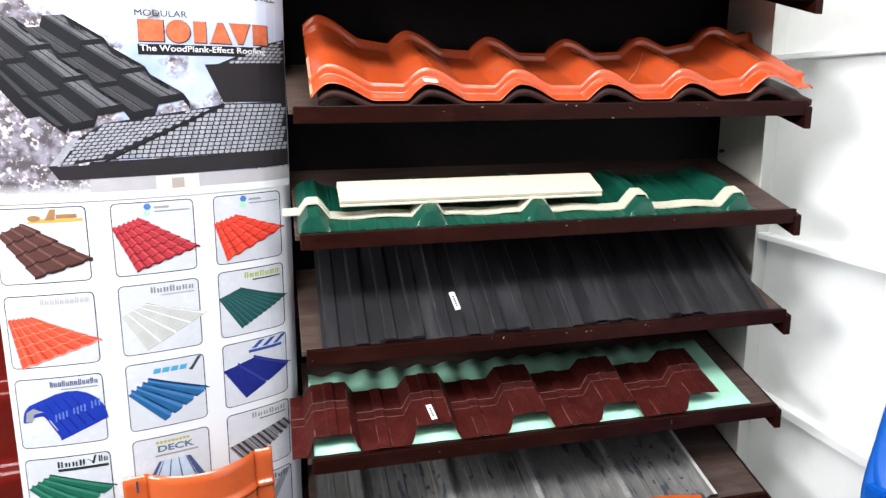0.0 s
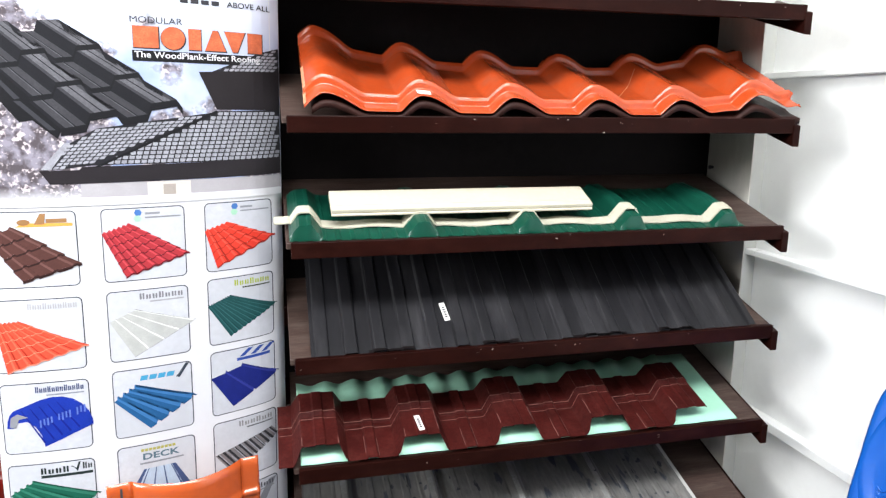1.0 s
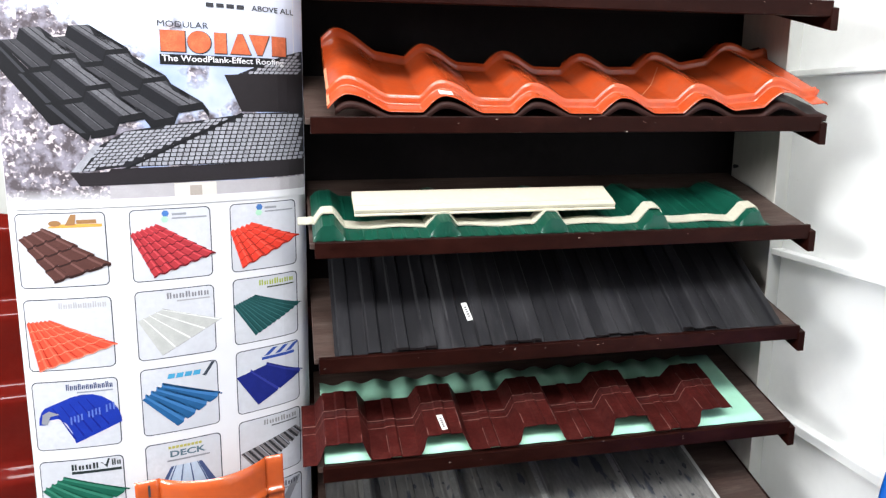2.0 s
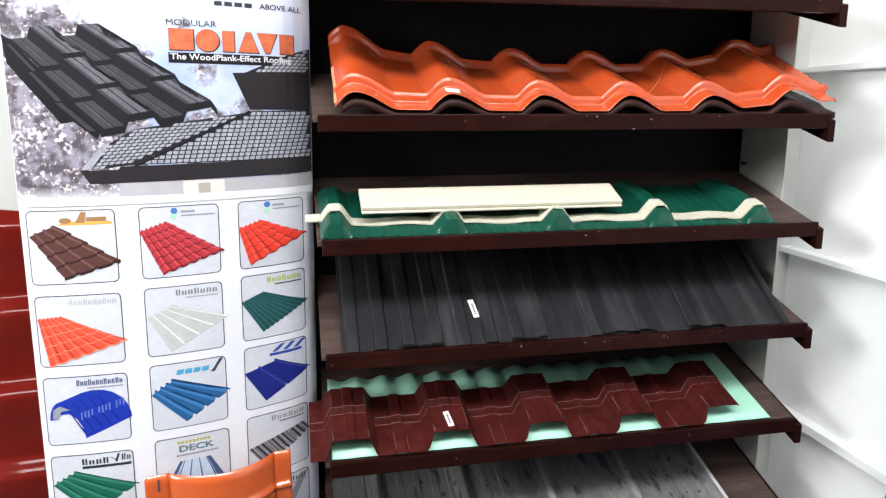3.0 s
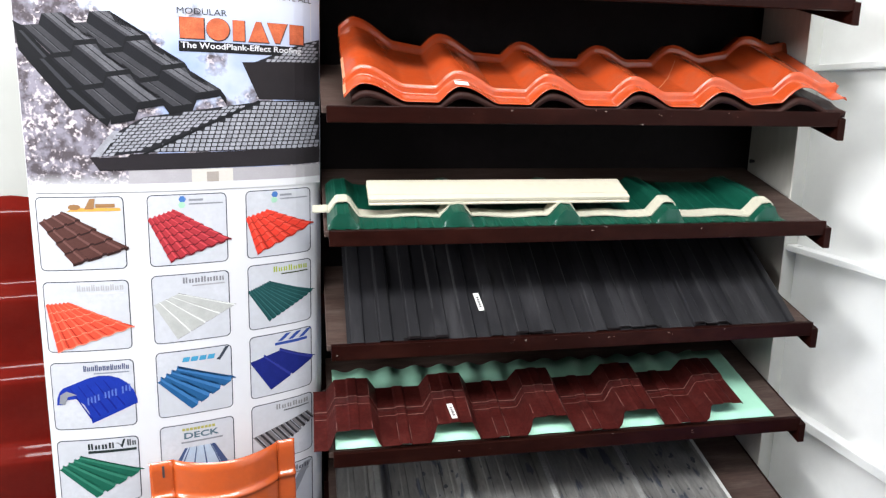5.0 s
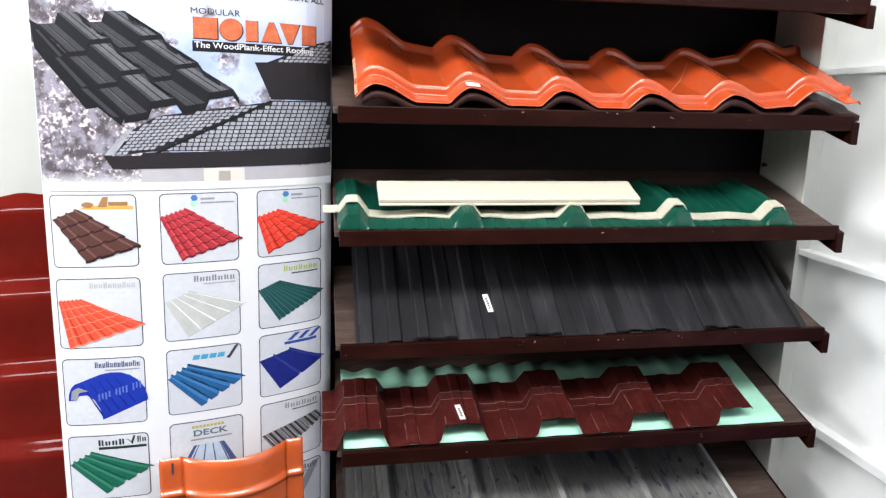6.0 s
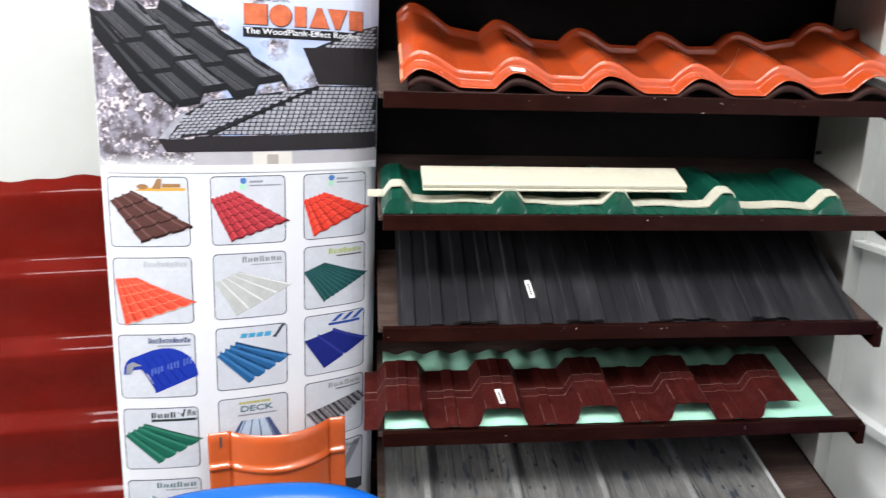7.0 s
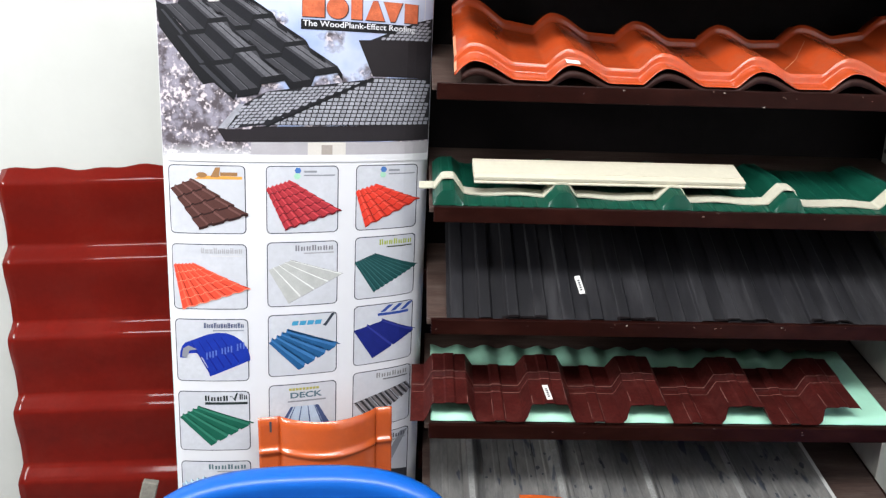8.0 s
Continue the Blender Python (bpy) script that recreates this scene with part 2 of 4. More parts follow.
# paint knocked off the edge strips here and there
chips = random.Random(12)
CHIP_PALE = mat("bare_wood_chip", (0.27, 0.20, 0.17), 0.8, vary=0.3, scale=50)
for k, spots_at in ((0, (0.55, 1.04)), (1, (0.32, 0.59, 0.74, 0.76, 0.93, 0.95)), (2, (0.61, 0.88)), (3, (0.42, 0.66, 0.67, 0.82, 0.83, 0.97)), (4, (0.30, 0.91))):
    for x in spots_at:
        bm = bmesh.new()
        x += chips.uniform(-0.008, 0.008)
        z = SHELF_Z[k] - chips.uniform(0.003, 0.016)
        w, h = chips.uniform(0.0015, 0.0040), chips.uniform(0.0006, 0.0015)
        turn = chips.uniform(-0.5, 0.5)
        rim = []
        for i in range(7):
            a = 2 * math.pi * i / 7
            r = chips.uniform(0.6, 1.1)
            rim.append(bm.verts.new((x + r * w * math.cos(a), -0.0006, z + r * h * math.sin(a) + turn * r * w * math.cos(a))))
        bm.faces.new(rim)
        rack_part("paint_chip", bm, CHIP_PALE, "bare pale chip in the brown paint")

# ---------------------------------------------------------------- roofing samples


def sheet(name, label, category, material, place, us, ds, thick=0.0014, smooth=False):
    """A profiled steel sheet: place(u, d) gives its points, across and up the slope."""
    bm = grid_mesh(bmesh.new(), place, us, ds)
    ob = single(name, bm, material, label, category, group="roofing samples", smooth=smooth)
    add_thickness(ob, thick)
    return ob


def leaning(x0, y0, z0, slope, lift, skew=0.0):
    """Points of a sheet that leans at that slope; lift(u, d) is its relief."""
    a = math.atan(slope)
    c, s = math.cos(a), math.sin(a)

    def place(u, d):
        h = lift(u, d)
        return (x0 + u + skew * d, y0 + d * c - h * s, z0 + d * s + h * c)
    return place


def pantile(s, high):
    """Relief of a pantile profile: round rolls with wide shallow pans."""
    s = s % 1.0
    if s < 0.43:
        return high * (0.5 + 0.5 * math.cos(math.pi * s / 0.43)) ** 0.68
    return high * (0.5 + 0.5 * math.cos(math.pi * (1 - s) / 0.22)) ** 0.52 if s > 0.78 else 0.0


def soft_step(d, at, w=0.004):
    return min(1.0, max(0.0, (d - at) / w))


PITCH = 0.2055


def tile_lift(high, steps, rise, crest, sag=0.0):
    def lift(u, d):
        h = pantile((u - crest) / PITCH, high) + rise * sum(soft_step(d, a) for a in steps)
        bead = 0.0050 * sum(math.exp(-((d - a - 0.009) / 0.0028) ** 2) for a in steps)
        up = min(1.0, max(0.0, (u - 0.88) / 0.16))
        return h + bead + sag * ((0.016 + 0.36 * d) * (u - 0.62) ** 2 + 0.6 * max(0.0, u - 1.06) ** 2 + 0.012 * up * up * (3 - 2 * up) + 0.2 * d * max(0.0, 0.2 - u))
    return lift


TILE_D = sorted(set(spaced(0.0, 0.306, 26) + [a + e for a in (0.040, 0.275) for e in (-0.002, 0.0, 0.0015, 0.003, 0.004, 0.0055, 0.007, 0.008, 0.009, 0.010, 0.0115, 0.013, 0.016)]))
DARK_LIFT = tile_lift(0.030, (0.05,), 0.006, 0.03)
ORANGE_AT = leaning(0.035, 0.006, 1.526, 0.315, tile_lift(0.036, (0.040, 0.275), 0.0145, 0.042, 1.0))
orange = sheet("roof_tile_sheet", "glossy orange steel roof-tile sheet resting on the upper shelf", "roofing sheet", ORANGE,
      ORANGE_AT, spaced(0.0, 1.188, 260), TILE_D, smooth=True)
sheet("roof_tile_sheet", "dark brown steel roof-tile sheet under the orange one", "roofing sheet", DARKTILE,
      leaning(0.05, 0.008, 1.520, 0.31, lambda u, d: DARK_LIFT(u, d) - 0.013 * (1 - soft_step(d, 0.0, 0.002))), spaced(0.0, 1.19, 130), [0.0, 0.002] + spaced(0.02, 0.33, 14), smooth=True)


def trapezoid(s, top, base, high):
    """Relief of one rib centred on s = 0, in metres."""
    s = abs(s)
    return high if s < top / 2 else high * max(0.0, (base / 2 - s) / (base / 2 - top / 2))


def rib_lift(pitch, first, top, base, high, minor, minor_high):
    def lift(u, d):
        s = (u - first + pitch / 2) % pitch - pitch / 2
        h = trapezoid(s, top, base, high)
        if h == 0 and minor:
            m = (u - first) % minor
            h = minor_high * (1 if abs(m - minor / 2) < minor * 0.18 else 0)
        return h
    return lift


GREEN_LIFT = rib_lift(0.2595, 0.03, 0.026, 0.075, 0.034, 0.0, 0.0)
sheet("ribbed_roofing_sheet", "deep green painted steel sheet with tall ribs on a shelf", "roofing sheet", GREEN,
      leaning(0.0, 0.018, SHELF_Z[2] - 0.001, TILT, lambda u, d: GREEN_LIFT(u, d) * min(1.0, d / 0.006) * (1 - 0.5 * max(0.0, (d - 0.12) / 0.125)) + 0.0016 * (math.sin(u * 200) > 0.5)),
      spaced(-0.004, 1.118, 420), [0.0, 0.006] + spaced(0.03, 0.245, 8))


def strip_place(u, d):
    s = GREEN_LIFT(u, 0) if u > -0.004 else 0.012
    y = 0.070 - 0.032 * u / 1.1 + d
    return (u, y - s * 0.28, SHELF_Z[2] - 0.003 + TILT * (y - 0.018) + s + 0.0072 + 0.002 * math.sin(u * 41))


sheet("closure_strip", "cream foam strip draped over the green ribs", "foam strip", STRAP, strip_place, spaced(-0.036, 1.095, 220), spaced(0.0, 0.034, 2), 0.003)

foam = thing("foam_panel", "long cream foam panel lying on the green sheet", "foam panel")
for name, y0, y1, z0, z1 in (("face_board", 0.0, 0.085, 0.0, 0.010), ("edge_lip", -0.004, 0.085, -0.006, -0.0005), ("groove_bead", 0.018, 0.022, 0.0095, 0.0112)):
    part(name, boxed((0.0, y0, z0), (0.626, y1, z1), 0.0006 if name == "groove_bead" else 0.002), CREAM, foam)
foam.rotation_euler = (math.atan(0.44), 0, 0)
foam.location = (0.089, 0.055, 1.306)

def BLACK_LIFT(u, d):
    """Low flat ribs close together, every fourth one taller."""
    k = round((u - 0.09) / 0.0655)
    return trapezoid(u - 0.09 - 0.0655 * k, 0.027, 0.033, 0.009 if k % 4 == 0 else 0.0048)



BLACK_AT = leaning(0.034, 0.017, SHELF_Z[3] - 0.004, 0.72, BLACK_LIFT)
charcoal = sheet("ribbed_roofing_sheet", "charcoal painted steel sheet leaning steeply on its shelf", "roofing sheet", BLACK,
      BLACK_AT, spaced(0.0, 1.14, 570), spaced(0.0, 0.395, 8))

sheet("corrugated_roofing_sheet", "mint green corrugated steel sheet under the maroon tile sheet", "roofing sheet", MINT,
      leaning(0.003, 0.017, SHELF_Z[4] - 0.001, TILT, lambda u, d: 0.005 + (0.0006 + 0.019 * d) * math.cos(2 * math.pi * u / 0.0750) * (1 if u < 1.06 else 0.15)),
      spaced(0.0, 1.147, 240), spaced(0.0, 0.289, 6), smooth=True)


def maroon_edge(u):
    """How far up the slope the step of the maroon sheet lies."""
    return 0.118 + trapezoid((u - 0.095 + 0.12) % 0.24 - 0.12, 0.09, 0.125, 0.010)


def maroon_lift(u, d):
    s = (u - 0.095 + 0.12) % 0.24 - 0.12
    h = 0.013 + trapezoid(s, 0.084, 0.126, 0.036) + trapezoid((u + 0.025 + 0.12) % 0.24 - 0.12, 0.022, 0.030, 0.004) + trapezoid(s, 0.020, 0.028, 0.0030)
    edge = maroon_edge(u)
    return h + 0.0045 * soft_step(d, edge, 0.003)


MAROON_FLAT = leaning(-0.046, 0.008, SHELF_Z[4] - 0.004, TILT, maroon_lift)


def MAROON_AT(u, d):
    """The front edge is notched at each rib."""
    notch = trapezoid((u - 0.095 + 0.12) % 0.24 - 0.12, 0.09, 0.112, 0.022)
    return MAROON_FLAT(u, d + notch * max(0.0, 1 - d / 0.05))
modular = sheet("modular_tile_sheet", "maroon textured steel tile sheet with stepped ribs", "roofing sheet", MAROON,
      MAROON_AT, spaced(0.0, 1.10, 440),
                  sorted(set(spaced(0.0, 0.204, 12) + [0.118, 0.120, 0.132, 0.134])))

GALV_LIFT = rib_lift(0.235, 0.11, 0.022, 0.045, 0.016, 0.047, 0.002)
GALV_AT = leaning(0.008, 0.017, SHELF_Z[5] - 0.001, TILT, GALV_LIFT)
galvanised = sheet("ribbed_roofing_sheet", "weathered grey galvanised steel sheet on the lower shelf", "roofing sheet", GALV,
      GALV_AT, spaced(0.0, 1.07, 280), spaced(0.0, 0.335, 6))
sheet("flashing_strip", "orange steel flashing strip lying over the galvanised sheet", "flashing", ORANGE_B,
      lambda u, d: (0.235 + u, -0.022 - 0.052 * u / 0.78 + d * 0.957, SHELF_Z[5] + 0.012 - 0.0155 * u / 0.78 + d * 0.29 + 0.003 * math.sin(u * 30)), spaced(0.0, 0.78, 40), spaced(0.0, 0.09, 3))


# stickers on the samples
def sticker(place, u, d, angle, size, label):
    st = thing("sticker", label, "sticker")
    part("paper", boxed((-size[0] / 2, -size[1] / 2, 0), (size[0] / 2, size[1] / 2, 0.0006)), STICKER, st)
    if size[0] < 0.02:
        for i in range(5):
            y = -size[1] * 0.33 + i * size[1] * 0.13
            part("print_bar", boxed((-size[0] * 0.22, y, 0.0007), (size[0] * 0.22, y + size[1] * 0.085, 0.0010)), INK, st)
    o = Vector(place(u, d))
    ex = (Vector(place(u + 0.004, d)) - Vector(place(u - 0.004, d))).normalized()
    ey = (Vector(place(u, d + 0.006)) - Vector(place(u, d - 0.006))).normalized()
    ez = ex.cross(ey).normalized()
    m = Matrix((ex, ez.cross(ex), ez)).transposed().to_4x4()
    st.matrix_world = Matrix.Translation(o + ez * 0.0015) @ m @ Matrix.Rotation(angle, 4, "Z")


sticker(BLACK_AT, 0.326, 0.107, 0.12, (0.014, 0.055), "small white paper sticker on the charcoal sheet")
sticker(MAROON_AT, 0.333, 0.060, 0.1, (0.014, 0.052), "small white paper sticker on the maroon sheet")
sticker(ORANGE_AT, 0.252, 0.018, 0.0, (0.030, 0.022), "blank white paper label on the orange sheet")



def scuff(sheet_ob, place, us, ds, material, lift=0.0010):
    """A thin pale worn line that follows a sheet's relief."""
    bm = grid_mesh(bmesh.new(), lambda u, d: tuple(Vector(place(u, d)) + Vector((0, -0.4 * lift, lift))), us, ds)
    part("worn_edge", bm, material, sheet_ob, "pale worn line on an edge")


# pale worn lines along the ribs and the step of the maroon sheet
rng = random.Random(4)
for i in range(5):
    for off in (-0.0415, 0.0415, -0.058, 0.058):
        u = 0.095 + 0.24 * i + off
        if 0.0 < u < 1.09:
            d0 = rng.uniform(0.0, 0.03)
            scuff(modular, MAROON_AT, [u - 0.0006, u + 0.0006], spaced(d0, d0 + rng.uniform(0.04, 0.085), 6), WORN)
            scuff(modular, MAROON_AT, [u - 0.0005, u + 0.0005], spaced(0.14, 0.14 + rng.uniform(0.02, 0.06), 4), WORN)
for off, wide in ((0.0045, 0.0022), (-0.017, 0.0016)):
    scuff(modular, lambda u, d, off=off: MAROON_AT(u, maroon_edge(u) + off + d), spaced(0.002, 1.098, 330), [0.0, wide], WORN, 0.0013)
for i in range(5):
    for off in (0.105, 0.135):
        u = 0.095 + 0.24 * i + off
        if u < 1.09:
            d0 = rng.uniform(0.0, 0.02)
            scuff(modular, MAROON_AT, [u - 0.0005, u + 0.0005], spaced(d0, d0 + rng.uniform(0.05, 0.08), 4), WORN)

# a long fine scratch across the orange sheet
part("scratch", grid_mesh(bmesh.new(), lambda w, a: tuple(Vector(ORANGE_AT(0.74 + 0.11 * a + w, 0.075 + 0.145 * a)) + Vector((0, -0.0006, 0.0014))), [-0.0007, 0.0007], spaced(0, 1, 40)),
     CHIP, orange, "pale fine scratch")

# paint chipped off the nosing of the orange sheet and along its free end
for i in range(5):
    for off, d0, wide, deep in ((0.030, 0.037, 0.009, 0.0016), (0.048, 0.026, 0.005, 0.0015), (0.036, 0.012, 0.004, 0.006)):
        u = 0.042 + PITCH * i + off + rng.uniform(-0.008, 0.008)
        bm = grid_mesh(bmesh.new(), lambda a, b: tuple(Vector(ORANGE_AT(a, b)) + Vector((0, -0.0022, 0.0022))),
                       spaced(u, u + wide * rng.uniform(0.5, 1.2), 5), spaced(d0, d0 + deep * rng.uniform(0.4, 1.0), 3))
        part("paint_chip", bm, CHIP, orange, "pale chip in the paint")
part("paint_chip", grid_mesh(bmesh.new(), lambda a, b: tuple(Vector(ORANGE_AT(a, b)) + Vector((-0.0008, -0.001, 0.0012))), [0.0, 0.003, 0.0055], spaced(0.01, 0.15, 18)),
     CHIP, orange, "pale chipped free end")

# torn, crumpled scraps along the cut end of the orange sheet
for d0, d1, out in ((0.015, 0.060, 0.020), (0.075, 0.125, 0.012), (0.262, 0.300, 0.022)):
    bend_up = [[rng.uniform(-0.005, 0.006) for _ in range(6)] for _ in range(5)]

    def scrap(a, b, d0=d0, d1=d1, out=out, bend_up=bend_up):
        p = Vector(ORANGE_AT(1.186, d0 + (d1 - d0) * b))
        h = bend_up[min(4, int(a * 4))][min(5, int(b * 5))] * a
        return tuple(p + Vector((out * a * (0.6 + 0.4 * math.sin(b * 7 + d0 * 90)), h * 0.5, h - 0.010 * a * a)))
    add_thickness(part("torn_edge", grid_mesh(bmesh.new(), scrap, spaced(0, 1, 4), spaced(0, 1, 5)), ORANGE, orange, "torn crumpled edge"), 0.0012)

# ragged, curled front edge of the charcoal sheet
for u0, u1, up in ((0.13, 0.235, 0.004), (0.40, 0.49, 0.005), (0.63, 0.775, 0.008), (0.86, 0.965, 0.007)):
    def curl(a, b, u0=u0, u1=u1, up=up):
        s = math.sin(math.pi * (a - u0) / (u1 - u0)) ** 0.6 if u0 < a < u1 else 0.0
        return tuple(Vector(BLACK_AT(a, 0.002 + 0.009 * b)) + Vector((0, -0.003 - 0.004 * (1 - b) * s, 0.0015 + up * s * (1 - b))))
    part("curled_edge", grid_mesh(bmesh.new(), curl, spaced(u0, u1, 24), spaced(0.0, 1.0, 4)), BACK, charcoal, "dark curled front edge")

# scuffed rib edges of the charcoal sheet
for i in range(-1, 17):
    for side in (-0.0130, 0.0130):
        u = 0.09 + 0.0655 * i + side
        if 0.004 < u < 1.135 and rng.random() < 0.75:
            d0 = rng.uniform(0.0, 0.10)
            w = rng.uniform(0.0010, 0.0040)
            scuff(charcoal, BLACK_AT, [u - w, u + w], spaced(d0, min(0.36, d0 + rng.uniform(0.10, 0.28)), 5), CHALK)

# bright rubbed rib tops of the galvanised sheet
for i in range(5):
    u = 0.11 + 0.235 * i
    if u < 1.05:
        scuff(galvanised, GALV_AT, [u - 0.009, u, u + 0.006], spaced(0.01 + 0.02 * (i % 2), 0.30, 6), RUBBED)

scuff(galvanised, GALV_AT, [1.050, 1.060, 1.069], spaced(0.0, 0.33, 6), PALE)
OXIDE = mat("blue_grey_oxide", (0.055, 0.062, 0.075), 0.6, vary=0.4, scale=60)
for _ in range(46):
    u, d = rng.choice((rng.uniform(0.82, 1.03), rng.uniform(0.15, 0.5))), rng.uniform(0.02, 0.24)
    w, h = rng.uniform(0.002, 0.007), rng.uniform(0.004, 0.016)
    rim = [(u + w * rng.uniform(0.5, 1.1) * math.cos(a), d + h * rng.uniform(0.5, 1.1) * math.sin(a)) for a in spaced(0, 2 * math.pi, 8)[:-1]]
    bm = bmesh.new()
    bm.faces.new([bm.verts.new(Vector(GALV_AT(*p)) + Vector((0, -0.0005, 0.0012))) for p in rim])
    part("stain", bm, OXIDE, galvanised, "dark oxide stain")

# pale sheet on the topmost shelf
sheet("ribbed_roofing_sheet", "pale grey steel sheet on the topmost shelf", "roofing sheet", PALE,
      leaning(0.06, 0.017, SHELF_Z[0] - 0.001, TILT, rib_lift(0.2, 0.1, 0.02, 0.05, 0.02, 0.0, 0.0)), spaced(0.0, 1.10, 160), spaced(0.0, 0.31, 4))

# small dark stud standing in for a black spot on the side panel
bm = bmesh.new()
bmesh.ops.create_cone(bm, cap_ends=True, segments=10, radius1=0.006, radius2=0.004, depth=0.012, matrix=Matrix.Translation((1.2285, 0.335, 1.375)) @ Matrix.Rotation(math.pi / 2, 4, "Y"))
rack_part("black_spot", bm, INK, "small black spot on the side panel")

# ---------------------------------------------------------------- red sheet against the wall


def red_place(u, d):
    """u runs across from the free edge, d down from the top: courses that roll out sharply and run back slowly."""
    p = ((d - 0.200) / 0.2115) % 1.0
    if p < 0.24:
        a = p / 0.24
        s = a * a * (3 - 2 * a)
    else:
        a = (p - 0.24) / 0.76
        s = 0.5 * (1 - a) + 0.5 * (0.5 + 0.5 * math.cos(math.pi * min(1.0, a * 1.25)))
    ripple = 0.0012 * math.sin(u * 9 + d * 5) + 0.0007 * math.sin(u * 23 - d * 11)
    y = 0.350 - 0.030 * s - ripple - 0.06 * d / 1.3
    return (u - 0.02 * d, y, -d + 0.05 * u + (0.004 * math.sin(u * 21) + 0.003 * math.sin(u * 55)) * max(0.0, 1 - d / 0.03))


red = sheet("roof_tile_sheet", "red glossy steel roof-tile sheet standing against the wall", "roofing sheet", RED, red_place,
            spaced(0.0, 0.80, 40), spaced(0.0, 1.262, 360), smooth=True)
red.location = (-1.135, 0.0, 1.268)

# ---------------------------------------------------------------- orange ridge cap


def cap_place(u, d):
    """u runs across the cap from its near flange, d down from its top."""
    if u < 0.05:
        x, y = u, 0.0
    elif u < 0.29:
        a = (u - 0.05) / 0.24
        x, y = 0.05 + 0.23 * a, -0.052 * math.sin(math.pi * a) ** 0.8 if 0 < a < 1 else 0.0
    else:
        x, y = 0.28 + (u - 0.29) * 0.9, 0.0
    bead = 0.009 * math.exp(-((d - 0.088) / 0.008) ** 2) + 0.008 * math.exp(-((d - 0.45) / 0.011) ** 2)
    return (x, y - bead, -d)


CAP_D = sorted(set(spaced(0.0, 0.74, 30) + spaced(0.055, 0.125, 35)))
cap = thing("ridge_cap", "orange steel half-round ridge cap standing before the banner", "ridge cap", group="roofing samples")
for name, u0, u1, n in (("flange", 0.0, 0.05, 6), ("half_round", 0.05, 0.29, 48), ("flange", 0.29, 0.335, 6)):
    add_thickness(part(name, grid_mesh(bmesh.new(), cap_place, spaced(u0, u1, n), CAP_D), ORANGE_B, cap, smooth=True), 0.0014)
part("stamp", boxed((0.026, -0.0012, -0.040), (0.031, -0.0009, -0.012)), INK, cap, "small dark unreadable stamp")
cap.location, cap.rotation_euler = (-0.405, 0.002, 0.739), (0, 0, radians(13))

bm = boxed((-0.017, -0.012, -0.60), (0.017, 0.012, 0.0), 0.002)
post = single("timber_offcut", bm, GREYBAR, "grey weathered timber batten leaning beside the chair", "timber")
post.location, post.rotation_euler = (-0.655, -0.02, 0.585), (radians(-8), radians(14), radians(10))

# ---------------------------------------------------------------- banner


def cloth(u, z, h):
    """A point of the banner's face: u across from its free edge, z its height, h how far the ink lies before it."""
    return (-0.615 + u + 0.0175 * (z - 1.2), 0.055 - 0.10 * u + 0.58 * u * u + 5.0 * max(0.0, u - 0.53) ** 2 - h, z)


banner = thing("rollup_banner", "white vinyl roll-up banner printed with roofing products", "banner", (-0.3, 0.1, 0.0))


def printed(name, polys, level, material, parent, label=""):
    """Flat print on the banner: polygons in (u, z), bent onto the cloth."""
    bm = bmesh.new()
    for poly in polys:
        rise = poly[1] if isinstance(poly, tuple) else 0.0
        bm.faces.new([bm.verts.new((u, rise, z)) for u, z in (poly[0] if isinstance(poly, tuple) else poly)])
    ob = bend(name, bm, level, material, parent, label)
    return tagged(ob, kind="stuff") if len(polys) > 3 else ob


def bend(name, bm, level, material, parent, label=""):
    us = [v.co.x for v in bm.verts]
    k = math.floor(min(us) / 0.02) + 1
    while k * 0.02 < max(us):
        bmesh.ops.bisect_plane(bm, geom=bm.verts[:] + bm.edges[:] + bm.faces[:], plane_co=(k * 0.02, 0, 0), plane_no=(1, 0, 0), dist=1e-6)
        k += 1
    for v in bm.verts:
        v.co = Vector(cloth(v.co.x, v.co.z, (level + v.co.y) * 0.0005)) - Vector((-0.3, 0.1, 0.0))
    me = bpy.data.meshes.new(name)
    bm.to_mesh(me)
    bm.free()
    me.materials.append(material)
    ob = new(name, me)
    ob.parent = parent
    if label:
        ob["label"] = label
    return ob


def rect(u0, z0, u1, z1):
    return [(u0, z0), (u1, z0), (u1, z1), (u0, z1)]


def rounded(u0, z0, u1, z1, r):
    pts = []
    for cx, cz, a0 in ((u1 - r, z1 - r, 0), (u0 + r, z1 - r, 90), (u0 + r, z0 + r, 180), (u1 - r, z0 + r, 270)):
        pts += [(cx + r * math.cos(radians(a0 + i * 22.5)), cz + r * math.sin(radians(a0 + i * 22.5))) for i in range(5)]
    return pts


def disc(u, z, r, n=20, squash=1.0):
    return [(u + r * math.cos(2 * math.pi * i / n), z + squash * r * math.sin(2 * math.pi * i / n)) for i in range(n)]


def patch(q, a, b):
    """A point of the quad q = back left, back right, front right, front left, at a across and b to the front."""
    (x0, z0), (x1, z1), (x2, z2), (x3, z3) = q
    return ((x0 * (1 - a) + x1 * a) * (1 - b) + (x3 * (1 - a) + x2 * a) * b, (z0 * (1 - a) + z1 * a) * (1 - b) + (z3 * (1 - a) + z2 * a) * b)


def strip_of(q, a0, a1, b0, b1, lift=0.0):
    return [(p[0], p[1] + lift) for p in (patch(q, a0, b0), patch(q, a1, b0), patch(q, a1, b1), patch(q, a0, b1))]


def ink(name, colour, vary=0.08, scale=30.0):
    return mat("print_" + name, colour, 0.5, vary=vary, scale=scale, spec=0.12)


